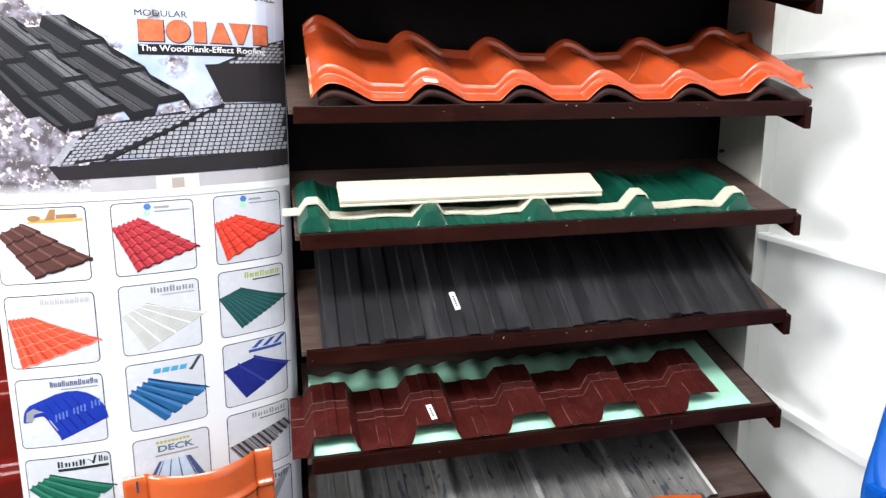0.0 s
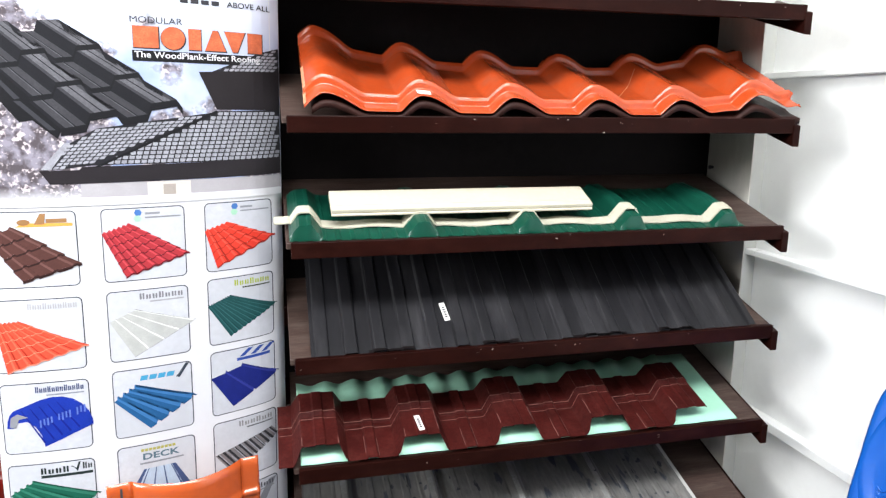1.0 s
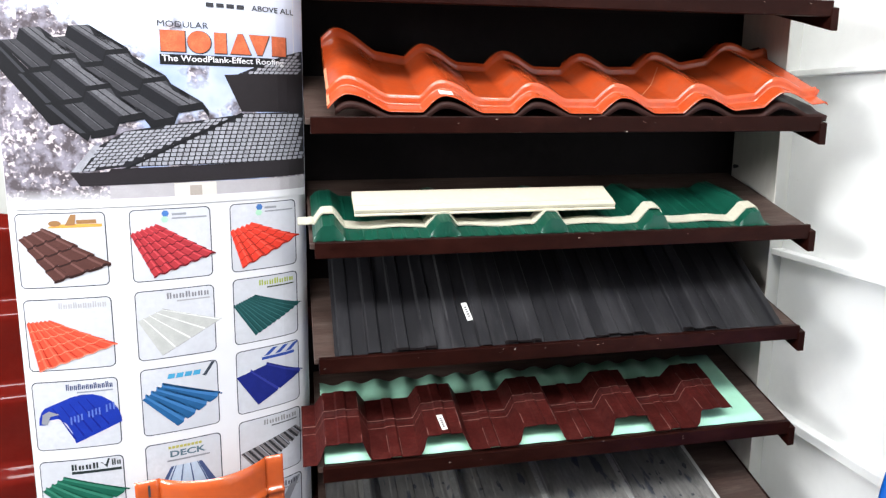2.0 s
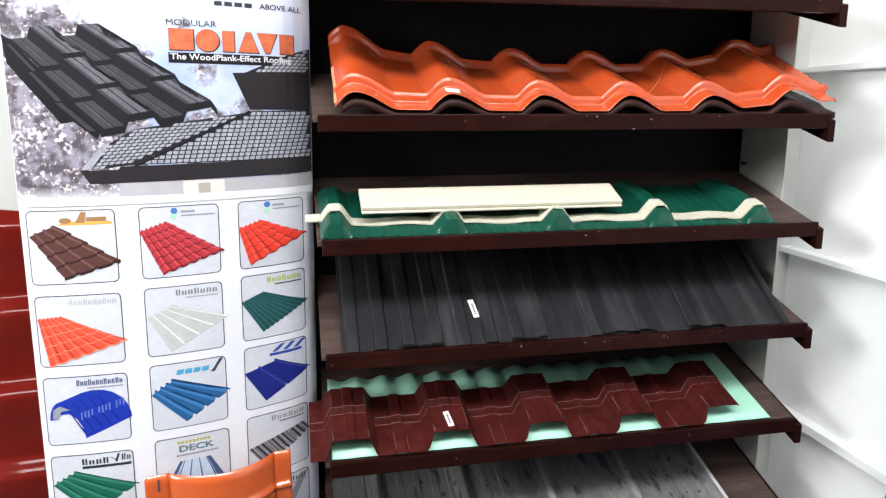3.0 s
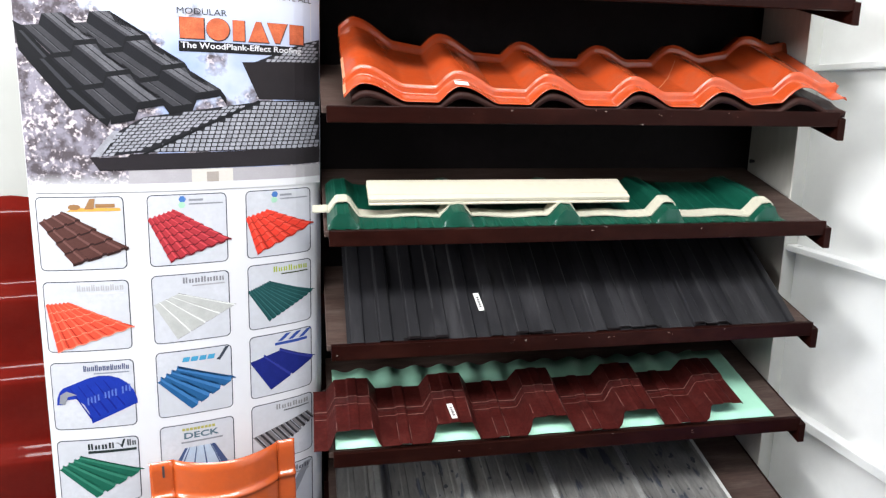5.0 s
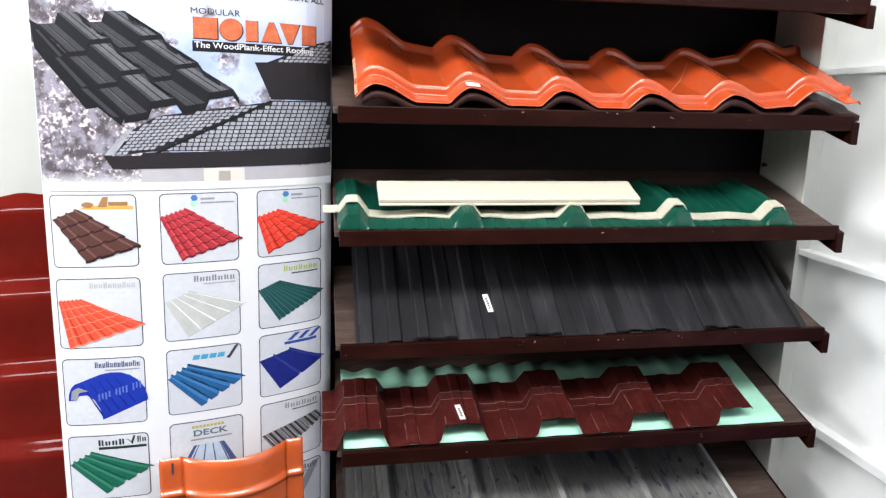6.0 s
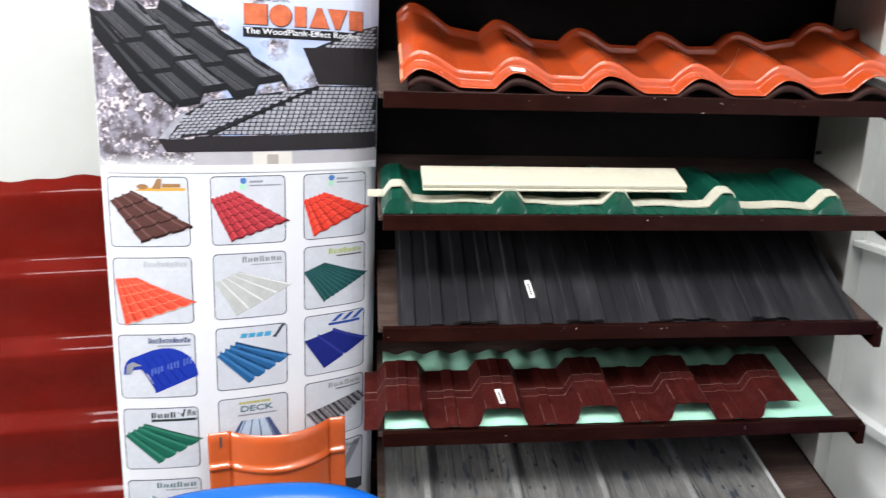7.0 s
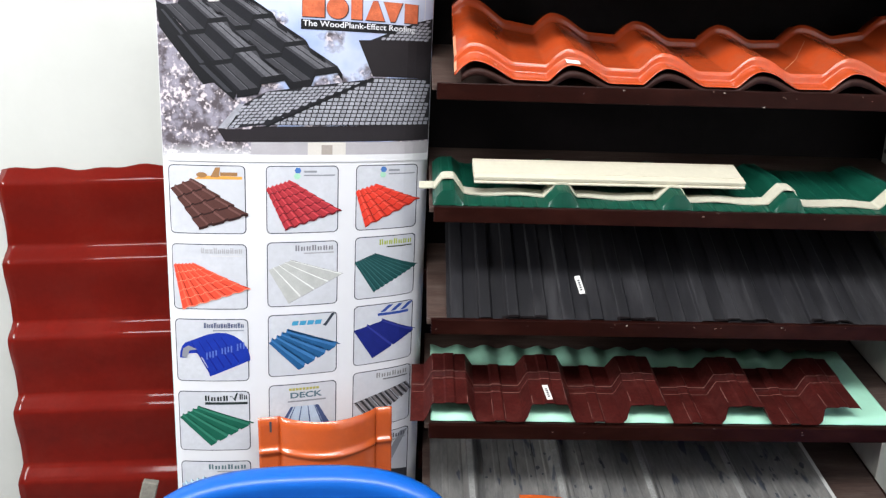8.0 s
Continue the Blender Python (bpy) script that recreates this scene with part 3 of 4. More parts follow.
def lettering(name, text, u, z, height, width, level, material, parent, bold=0.012):
    cu = bpy.data.curves.new(name, "FONT")
    cu.body, cu.size, cu.resolution_u, cu.offset = text, 1.0, 3, bold
    tmp = bpy.data.objects.new(name, cu)
    scene.collection.objects.link(tmp)
    dg = bpy.context.evaluated_depsgraph_get()
    me = bpy.data.meshes.new_from_object(tmp.evaluated_get(dg))
    bpy.data.objects.remove(tmp)
    bm = bmesh.new()
    bm.from_mesh(me)
    bpy.data.meshes.remove(me)
    xs, ys = [v.co.x for v in bm.verts], [v.co.y for v in bm.verts]
    sx, sy = width / (max(xs) - min(xs)), height / (max(ys) - min(ys))
    lo = (min(xs), min(ys))
    for v in bm.verts:
        v.co = ((v.co.x - lo[0]) * sx + u, 0, (v.co.y - lo[1]) * sy + z)
    return bend(name, bm, level, material, parent)


Z_TOP, Z_LOW = 1.86, 0.09
bm = grid_mesh(bmesh.new(), lambda u, z: Vector(cloth(u, z, 0)) - Vector((-0.3, 0.1, 0)), spaced(0.006, 0.597, 30), spaced(Z_LOW, Z_TOP, 12))
add_thickness(part("vinyl_sheet", bm, VINYL, banner, smooth=True), 0.0004)
bm = grid_mesh(bmesh.new(), lambda u, a: Vector(cloth(u, Z_TOP + 0.012 * math.cos(a), 0.012 * math.sin(a))) - Vector((-0.3, 0.1, 0)),
               spaced(0.0, 0.603, 24), spaced(0, 2 * math.pi, 14))
part("top_rail", bm, ALU, banner, "aluminium top rail", True)
part("base_cassette", boxed((-0.34, -0.06, 0.0), (0.31, 0.06, 0.085), 0.012), ALU, banner, "aluminium base cassette")
bm = bmesh.new()
bmesh.ops.create_cone(bm, cap_ends=True, segments=12, radius1=0.008, radius2=0.008, depth=1.78, matrix=Matrix.Translation((-0.02, 0.035, 0.97)))
part("pole", bm, ALU, banner, "thin aluminium support pole", True)


# the printed photograph at the top: sky, blossom, and a fade to white below
def photo_material():
    m = mat("print_photo_sky", (0.5, 0.56, 0.74), 0.5, spec=0.12)
    t = m.node_tree
    b = t.nodes["Principled BSDF"]
    co = t.nodes.new("ShaderNodeTexCoord")
    sep = t.nodes.new("ShaderNodeSeparateXYZ")
    t.links.new(co.outputs["Object"], sep.inputs[0])

    def mapped(src, lo, hi, a=0.0, c=1.0):
        r = t.nodes.new("ShaderNodeMapRange")
        for i, v in enumerate((lo, hi, a, c)):
            r.inputs[i + 1].default_value = v
        t.links.new(src, r.inputs[0])
        return r.outputs[0]

    def math_node(op, a, c):
        n = t.nodes.new("ShaderNodeMath")
        n.operation = op
        for s, v in zip(n.inputs, (a, c)):
            if isinstance(v, (int, float)):
                s.default_value = v
            else:
                t.links.new(v, s)
        return n.outputs[0]

    def mixed(f, a, c):
        x = t.nodes.new("ShaderNodeMix")
        x.data_type = "RGBA"
        for s, v in ((x.inputs[0], f), (x.inputs[6], a), (x.inputs[7], c)):
            if isinstance(v, tuple):
                s.default_value = (*v, 1)
            else:
                t.links.new(v, s)
        return x.outputs[2]

    def noisy(sc, det):
        n = t.nodes.new("ShaderNodeTexNoise")
        n.inputs["Scale"].default_value, n.inputs["Detail"].default_value = sc, det
        t.links.new(co.outputs["Object"], n.inputs["Vector"])
        return n.outputs[0]

    cloud = mapped(noisy(7, 4), 0.40, 0.62)
    skyc = mixed(cloud, (0.27, 0.35, 0.61), (0.50, 0.55, 0.70))
    # paler towards the top
    skyc = mixed(mapped(sep.outputs["Z"], 1.60, 1.74), skyc, (0.58, 0.62, 0.73))
    twig = mixed(mapped(noisy(52, 6), 0.40, 0.60), (0.085, 0.072, 0.082), (0.25, 0.235, 0.285))
    bloom = mixed(mapped(math_node("ADD", math_node("MULTIPLY", noisy(125, 4), 0.65), math_node("MULTIPLY", noisy(34, 3), 0.45)), 0.57, 0.65), twig, (0.58, 0.515, 0.54))
    left = mapped(sep.outputs["X"], -0.30, -0.05, 1.0, 0.0)
    low = mapped(sep.outputs["Z"], 1.50, 1.84, 1.0, 0.0)
    f = math_node("ADD", math_node("MULTIPLY", left, low), math_node("MULTIPLY", low, 0.34))
    f = math_node("ADD", f, math_node("MULTIPLY", math_node("SUBTRACT", noisy(14, 4), 0.5), 1.4))
    col = mixed(mapped(f, 0.30, 0.42), skyc, bloom)
    col = mixed(mapped(sep.outputs["Z"], 1.335, 1.375, 1.0, 0.0), col, (0.665, 0.67, 0.70))
    t.links.new(col, b.inputs["Base Color"])
    return m


photo = printed("printed_photo", [rect(0.007, 1.335, 0.596, 1.85)], 1, photo_material(), banner, "printed photo of roofs and blossom")

INK_BLACK, INK_DARK, INK_MID = ink("black", (0.012, 0.012, 0.014)), ink("charcoal", (0.020, 0.020, 0.024)), ink("slate", (0.040, 0.041, 0.048))
INK_GREY, INK_PALE, INK_LINE = ink("grey", (0.25, 0.26, 0.29)), ink("pale_grey", (0.35, 0.355, 0.40), 0.3, 60), ink("card_line", (0.055, 0.06, 0.075))
INK_CARD = ink("card_grey", (0.54, 0.555, 0.60), 0.08, 8)



def pictured(q, modules, rows, profile, high, step, thick, inks, level, parent):
    """A printed picture of a profiled sheet in the quad q: facets of its profile, course by course, and its front edges.
    profile: (start, height, tone) along one module; inks: dark, middle, light and edge."""
    groups = [[], [], [], []]

    def point(a, b, h, c):
        p = patch(q, a, b)
        return (p[0], p[1] + h * high + step * c)
    for j in range(rows):
        b0, b1 = j / rows, (j + 1) / rows
        for i in range(modules):
            for k, (a, h, tone) in enumerate(profile):
                a2, h2 = (profile[k + 1][0], profile[k + 1][1]) if k + 1 < len(profile) else (1.0, profile[0][1])
                s0, s1 = (i + a) / modules, (i + a2) / modules
                groups[tone].append(([point(s0, b0, h, 0), point(s1, b0, h2, 0), point(s1, b1, h2, 1), point(s0, b1, h, 1)], j * 0.5))
                f, g = point(s1, b1, h2, 1), point(s0, b1, h, 1)
                groups[3].append(([g, f, (f[0], f[1] - thick), (g[0], g[1] - thick)], j * 0.5 + 0.2))
    for name, polys, mat_ in zip(("pictured_shade", "pictured_sheet", "pictured_shine", "pictured_edge"), groups, inks):
        if polys:
            tagged(printed(name, polys, level, mat_, parent), kind="stuff")


# large stepped tile sheet in the photo
Q = [(0.0188, 1.6648), (0.192, 1.6785), (0.3964, 1.5220), (0.1727, 1.4800)]
FLANK = [(0.006, 1.674), (0.020, 1.6660), (0.176, 1.492), (0.166, 1.470), (0.124, 1.506), (0.1015, 1.5019), (0.0122, 1.619)]
printed("pictured_tile_edge", [FLANK], 2, INK_BLACK, photo)
printed("pictured_plank", [[(0.016, 1.655), (0.022, 1.655), (0.064, 1.606), (0.058, 1.604)], [(0.050, 1.602), (0.058, 1.602), (0.106, 1.548), (0.096, 1.546)],
                           [(0.094, 1.543), (0.106, 1.543), (0.164, 1.487), (0.152, 1.487)]], 3, INK_MID, photo)
PLANK = ((0.0, 0.0, 0), (0.07, 0.0, 1), (0.205, 0.0, 2), (0.22, 0.0, 0), (0.245, 0.0, 1), (0.40, 0.0, 0), (0.48, 1.0, 1), (0.55, 1.0, 2), (0.66, 1.0, 0), (0.685, 1.0, 2), (0.80, 1.0, 1), (0.90, 1.0, 0))
pictured(Q, 2, 3, PLANK, 0.020, 0.010, 0.0150, (ink("plank_side", (0.015, 0.015, 0.018)), ink("plank", (0.050, 0.050, 0.057), 0.2), ink("shine", (0.125, 0.125, 0.14), 0.3), INK_BLACK), 3, photo)


def inside(poly, p):
    """Whether p lies in the convex polygon."""
    signs = [(b[0] - a[0]) * (p[1] - a[1]) - (b[1] - a[1]) * (p[0] - a[0]) for a, b in zip(poly, poly[1:] + poly[:1])]
    return min(signs) > 0 or max(signs) < 0


def roof_tiles(q, e1, e2, level):
    """A tiled roof face: a lattice of pale tiles with dark joints, e1 along the eave and e2 up the slope."""
    printed("pictured_roof", [q], level, INK_DARK, photo)
    polys = []
    o = q[-1]
    for i in range(-45, 46):
        for j in range(0, 22):
            base = (o[0] + e1[0] * (i + 0.12 * j) + e2[0] * j, o[1] + e1[1] * (i + 0.12 * j) + e2[1] * j)
            pt = lambda a, b: (base[0] + e1[0] * a + e2[0] * b, base[1] + e1[1] * a + e2[1] * b)
            tile = [pt(0.10, 0.28), pt(0.50, 0.16), pt(0.90, 0.24), pt(0.92, 0.95), pt(0.12, 1.0)]
            if all(inside(q, p) for p in tile):
                polys.append(tile)
    tagged(printed("pictured_roof_tile", polys, level + 1, INK_PALE, photo), kind="stuff")


roof_tiles([(0.176, 1.455), (0.235, 1.490), (0.463, 1.5245), (0.226, 1.417), (0.150, 1.408)], (0.0118, 0.0008), (0.0052, 0.0072), 2)
roof_tiles([(0.463, 1.526), (0.5955, 1.530), (0.5955, 1.419), (0.226, 1.417)], (0.0122, 0.0001), (0.0012, 0.0088), 2)
roof_tiles([(0.555, 1.654), (0.5955, 1.668), (0.5955, 1.615), (0.455, 1.609)], (0.0108, 0.0004), (0.0046, 0.0072), 2)
printed("pictured_hip", [[(0.226, 1.413), (0.236, 1.413), (0.468, 1.524), (0.462, 1.528)]], 4, INK_BLACK, photo)
printed("pictured_fascia", [[(0.129, 1.407), (0.20, 1.408), (0.205, 1.414), (0.5955, 1.421), (0.5955, 1.384), (0.146, 1.380)]], 4, ink("fascia", (0.022, 0.019, 0.022)), photo)
printed("pictured_barge", [[(0.131, 1.409), (0.150, 1.409), (0.188, 1.462), (0.176, 1.462)]], 5, INK_PALE, photo)
printed("pictured_upper_eave", [[(0.430, 1.608), (0.5955, 1.617), (0.5955, 1.529), (0.463, 1.530)]], 3, ink("upper_eave", (0.020, 0.017, 0.019)), photo)
printed("pictured_wall", [rect(0.20, 1.345, 0.5955, 1.381)], 2, ink("house_wall", (0.40, 0.385, 0.41), 0.06), photo)
printed("pictured_window_frame", [rect(0.322, 1.340, 0.405, 1.380)], 3, ink("window_cream", (0.60, 0.57, 0.53), 0.04), photo)
printed("pictured_window", [rect(0.352, 1.340, 0.376, 1.374)], 4, ink("window_tan", (0.36, 0.32, 0.29)), photo)
printed("print_fade", [rect(0.02, 1.3352, 0.5955, 1.352)], 5, VINYL, photo)

# heading: small word, a row of orange brand shapes, the slogan bar
ORANGE_INK = ink("brand_orange", (0.60, 0.145, 0.065), 0.3, 45)
lettering("heading_text", "MODULAR", 0.307, 1.7005, 0.0125, 0.096, 4, INK_MID, banner, 0.0)
marks = [rect(0.311, 1.652, 0.357, 1.694), disc(0.384, 1.673, 0.0225), rect(0.413, 1.652, 0.437, 1.694), [(0.444, 1.652), (0.486, 1.652), (0.470, 1.694), (0.460, 1.694)],
         [(0.483, 1.694), (0.525, 1.694), (0.509, 1.652), (0.499, 1.652)], rect(0.530, 1.652, 0.560, 1.694)]
for q in marks:
    cu, cz = sum(p[0] for p in q) / len(q), sum(p[1] for p in q) / len(q)
    printed("brand_mark_edge", [[(cu + (p[0] - cu) * 1.07 + 0.0008, cz + (p[1] - cz) * 1.06 - 0.0008) for p in q]], 3, INK_MID, banner)
    printed("brand_mark", [q], 4, ORANGE_INK, banner)
printed("slogan_bar", [rect(0.308, 1.6255, 0.5605, 1.6465)], 3, INK_BLACK, banner)
lettering("slogan_text", "The WoodPlank-Effect Roofing", 0.312, 1.6285, 0.0165, 0.243, 5, VINYL, banner)
lettering("top_line_text", "ABOVE ALL", 0.490, 1.7445, 0.0115, 0.088, 4, INK_MID, banner)
printed("top_line", [rect(0.40 + i * 0.02, 1.7455, 0.415 + i * 0.02, 1.754) for i in range(4)], 4, INK_MID, banner)

# ---- product cards
COLS, ROWS = ((0.017, 0.187), (0.231, 0.390), (0.429, 0.573)), (1.327, 1.150, 0.973, 0.794, 0.612)


def hatch(q, n, w, b0=0.0, b1=1.0):
    return [strip_of(q, (i + 0.5) / n - w / 2, (i + 0.5) / n + w / 2, b0, b1) for i in range(n)]


def courses(q, n, w, teeth=0):
    """Lines across the quad, one at the front of each course; with teeth they step up and down."""
    if not teeth:
        return [strip_of(q, 0.0, 1.0, (j + 1) / n - w, (j + 1) / n) for j in range(n)]
    polys = []
    for j in range(n - 1):
        for i in range(2 * teeth):
            b = (j + 1) / n - (0.035 if i % 2 else 0.0)
            polys.append(strip_of(q, i / (2 * teeth), (i + 1) / (2 * teeth) + 0.004, b - w, b))
    return polys


def wordmark(a0, b0, a1, b1, n, at):
    """A brand name as a row of slim upright bars."""
    polys, step = [], (a1 - a0) / n
    for i in range(n):
        tall = (1.0, 0.72, 0.78, 1.0, 0.70, 0.82, 0.74)[i % 7]
        x, y = a0 + i * step, b0 + (b1 - b0) * tall
        for k, w in ((0.0, 0.30), (0.46, 0.26)):
            polys.append([at(x + k * step, b0), at(x + (k + w) * step, b0), at(x + (k + w) * step, y), at(x + k * step, y)])
    return polys


def wavy_front(q, n, deep):
    """The quad with a toothed front edge."""
    pts = [q[0], q[1]]
    for i in range(2 * n + 1):
        a = 1 - i / (2 * n)
        p = patch(q, a, 1.0)
        pts.append((p[0], p[1] + (deep if i % 2 else -deep * 0.3)))
    return pts


SHEETS = [  # colour, darker line colour, lines across, courses, front teeth
    ((0.085, 0.036, 0.031), (0.030, 0.014, 0.013), 0, 3, 4), ((0.38, 0.035, 0.045), (0.13, 0.012, 0.018), 7, 6, 6), ((0.72, 0.050, 0.030), (0.78, 0.45, 0.40), 6, 5, 5),
    ((0.85, 0.075, 0.040), (0.88, 0.22, 0.14), 0, 5, 6), ((0.47, 0.48, 0.465), (0.30, 0.31, 0.32), 4, 0, 0), ((0.014, 0.070, 0.072), (0.008, 0.035, 0.038), 10, 0, 8),
    ((0.012, 0.034, 0.32), (0.10, 0.16, 0.50), 0, 0, 0), ((0.020, 0.100, 0.25), (0.010, 0.040, 0.12), 4, 0, 4), ((0.012, 0.020, 0.17), (0.006, 0.009, 0.07), 2, 0, 2),
    ((0.012, 0.110, 0.070), (0.006, 0.045, 0.032), 4, 0, 3), ((0.45, 0.55, 0.68), (0.06, 0.09, 0.20), 4, 0, 0), ((0.20, 0.19, 0.20), (0.03, 0.03, 0.035), 8, 0, 8),
    ((0.35, 0.50, 0.68), (0.15, 0.25, 0.40), 4, 0, 0), ((0.40, 0.42, 0.45), (0.1, 0.1, 0.12), 3, 0, 0), ((0.10, 0.10, 0.12), (0.22, 0.22, 0.25), 2, 0, 0)]
LOGO = [((0.30, 0.16, 0.07), (0.75, 0.36, 0.08)), ((0.06, 0.16, 0.42), (0.35, 0.62, 0.45)), ((0.06, 0.16, 0.42), (0.35, 0.62, 0.45)),
        ((0.42, 0.42, 0.44), (0.60, 0.60, 0.62)), ((0.20, 0.20, 0.22), (0.35, 0.35, 0.37)), ((0.33, 0.40, 0.04), (0.05, 0.06, 0.03)),
        ((0.03, 0.05, 0.14), (0.25, 0.27, 0.32)), ((0.06, 0.30, 0.50), (0.04, 0.05, 0.07)), ((0.03, 0.07, 0.30), (0.10, 0.14, 0.32)),
        ((0.02, 0.03, 0.03), (0.02, 0.03, 0.03)), ((0.40, 0.38, 0.10), (0.10, 0.16, 0.20)), ((0.25, 0.25, 0.26), (0.12, 0.12, 0.13)),
        ((0.10, 0.16, 0.18), (0.30, 0.30, 0.32)), ((0.10, 0.10, 0.12), (0.3, 0.3, 0.3)), ((0.10, 0.10, 0.12), (0.3, 0.3, 0.3))]

for n in range(15):
    c, r = n % 3, n // 3
    u0, u1 = COLS[c]
    z1 = ROWS[r] + 0.004 * r * (c - 1) * 0.9
    z0 = z1 - 0.157
    w, h = u1 - u0, z1 - z0
    card = printed("product_card", [rounded(u0, z0, u1, z1, 0.011)], 1, INK_LINE, banner, "printed card with a roofing sheet")
    printed("card_ground", [rounded(u0 + 0.0021, z0 + 0.0021, u1 - 0.0021, z1 - 0.0021, 0.0092)], 2, INK_CARD, card)
    colour, line, across, steps, teeth = SHEETS[n]
    main, thin = ink("sheet_%d" % n, colour, 0.12, 40), ink("sheet_line_%d" % n, line, 0.1, 40)

    def at(a, b, u0=u0, z0=z0, w=w, h=h):
        return (u0 + a * w, z0 + b * h)
    if n == 6:  # arched sheet
        arch = [at(0.05, 0.38)] + [at(0.05 + 0.13 * (1 - math.cos(a)), 0.38 + 0.26 * math.sin(a)) for a in (0.4, 0.8, 1.2, 1.5)] + [at(0.45, 0.76)]
        arch += [at(0.62 + 0.40 * math.sin(a), 0.34 + 0.45 * math.cos(a)) for a in (-0.1, 0.2, 0.5, 0.8, 1.1, 1.4, 1.57)]
        arch += [at(0.46, 0.08), at(0.43, 0.25), at(0.37, 0.38), at(0.28, 0.46), at(0.18, 0.45), at(0.13, 0.38)]
        printed("pictured_sheet", [arch], 3, main, card)
        printed("pictured_rib", [[at(0.22 + 0.10 * i, 0.62 + 0.025 * i), at(0.23 + 0.10 * i, 0.62 + 0.025 * i), at(0.47 + 0.10 * i, 0.15 + 0.045 * i), at(0.455 + 0.10 * i, 0.13 + 0.045 * i)] for i in range(5)],
                4, ink("arch_rib", (0.008, 0.016, 0.22)), card)
        printed("pictured_hollow", [[at(0.08, 0.40), at(0.10, 0.53), at(0.18, 0.58), at(0.30, 0.52), at(0.19, 0.50), at(0.15, 0.38)]], 4, INK_GREY, card)
        printed("pictured_shine", [rect(*at(0.42 + 0.042 * i, 0.36 + 0.014 * i + 0.02 * (i % 2)), *at(0.440 + 0.042 * i, 0.47 + 0.014 * i)) for i in range(13) if i not in (4, 9)], 4, thin, card)
    elif n == 10:
        q = [at(0.34, 0.62), at(0.72, 0.62), at(1.02, 0.0), at(0.02, 0.0)]
        printed("pictured_sheet", [q], 3, main, card)
        printed("pictured_ribs", hatch(q, 4, 0.03) + [strip_of(q, -0.04, 0.06, 0, 1), strip_of(q, 0.9, 1.03, 0, 1)], 4, thin, card)
    elif n == 14:
        printed("pictured_sheet", [[at(0.85, 0.95), at(0.98, 0.95), at(0.45, 0.0), at(0.28, 0.0)]], 3, INK_GREY, card)
        printed("pictured_sheet", [[at(0.05, 0.25), at(0.55, 0.33), at(1.0, 0.20), at(1.0, 0.02), at(0.05, 0.02)]], 4, INK_MID, card)
    elif n == 11:
        q = [at(0.02, 0.48), at(0.92, 0.70), at(1.04, 0.55), at(0.30, 0.12)]
        printed("pictured_sheet", [wavy_front(q, 8, 0.008)], 3, main, card)
        printed("pictured_ribs", hatch(q, 11, 0.04), 4, thin, card)
        printed("pictured_shine", hatch(q, 8, 0.018), 5, INK_PALE, card)
    else:
        if n == 0:
            q = [at(0.02, 0.66), at(0.32, 0.80), at(1.03, 0.28), at(0.38, 0.07)]
        elif n == 3:
            q = [at(0.02, 0.68), at(0.30, 0.70), at(1.04, 0.32), at(0.12, 0.0)]
        elif n in (5, 8):
            q = [at(0.0, 0.60), at(0.34 if n == 5 else 0.50, 0.72), at(1.06, 0.48), at(0.32, 0.10)]
        elif n == 4:
            q = [at(0.02, 0.58), at(0.34, 0.72), at(1.08, 0.48), at(0.30, 0.05)]
        elif n in (7, 9):
            q = [at(0.01, 0.56), at(0.30, 0.74), at(1.05, 0.47), at(0.44, 0.09)]
        else:
            q = [at(0.0, 0.66 if n == 1 else 0.60), at(0.34, 0.78 if n == 1 else 0.70), at(1.05, 0.32 if n == 1 else 0.44), at(0.26 if n == 1 else 0.16, 0.05)]
        WAVE = ((0.0, 0.0, 1), (0.30, 0.25, 1), (0.45, 0.9, 2), (0.62, 1.0, 1), (0.80, 0.6, 0))
        TRAP = ((0.0, 0.0, 1), (0.52, 0.0, 2), (0.60, 1.0, 1), (0.78, 1.0, 0), (0.86, 0.0, 1))
        tones = (ink("shade_%d" % n, tuple(c_ * 0.45 for c_ in colour)), main, ink("light_%d" % n, tuple(min(0.8, c_ * 1.5 + 0.015) for c_ in colour)), thin)
        kind = {0: (3, 4, TRAP, 0.003, 0.004, 0.0058), 1: (6, 6, WAVE, 0.004, 0.0025, 0.0038), 2: (5, 5, WAVE, 0.004, 0.0022, 0.0034), 3: (6, 5, WAVE, 0.003, 0.0015, 0.0026),
                4: (4, 1, ((0.0, 0.0, 1), (0.84, 0.0, 2), (0.90, 0.6, 0), (0.95, 0.0, 1)), 0.004, 0.0, 0.001), 5: (10, 1, WAVE, 0.003, 0.0, 0.001),
                7: (4, 1, TRAP, 0.007, 0.0, 0.001), 8: (2, 1, ((0.0, 0.0, 1), (0.86, 0.0, 2), (0.90, 1.0, 0), (0.96, 0.0, 1)), 0.006, 0.0, 0.001), 9: (4, 1, TRAP, 0.005, 0.0, 0.001)}
        if n == 2:
            tones = (tones[0], main, ink("light_2", (0.72, 0.42, 0.38)), tones[0])
        pictured(q, *kind.get(n, (4, 1, TRAP, 0.006, 0.0, 0.001)), tones, 3, card)
    # brand marks and captions as plain shapes
    la, lb = (ink("logo_%d_%d" % (n, i), LOGO[n][i]) for i in (0, 1))
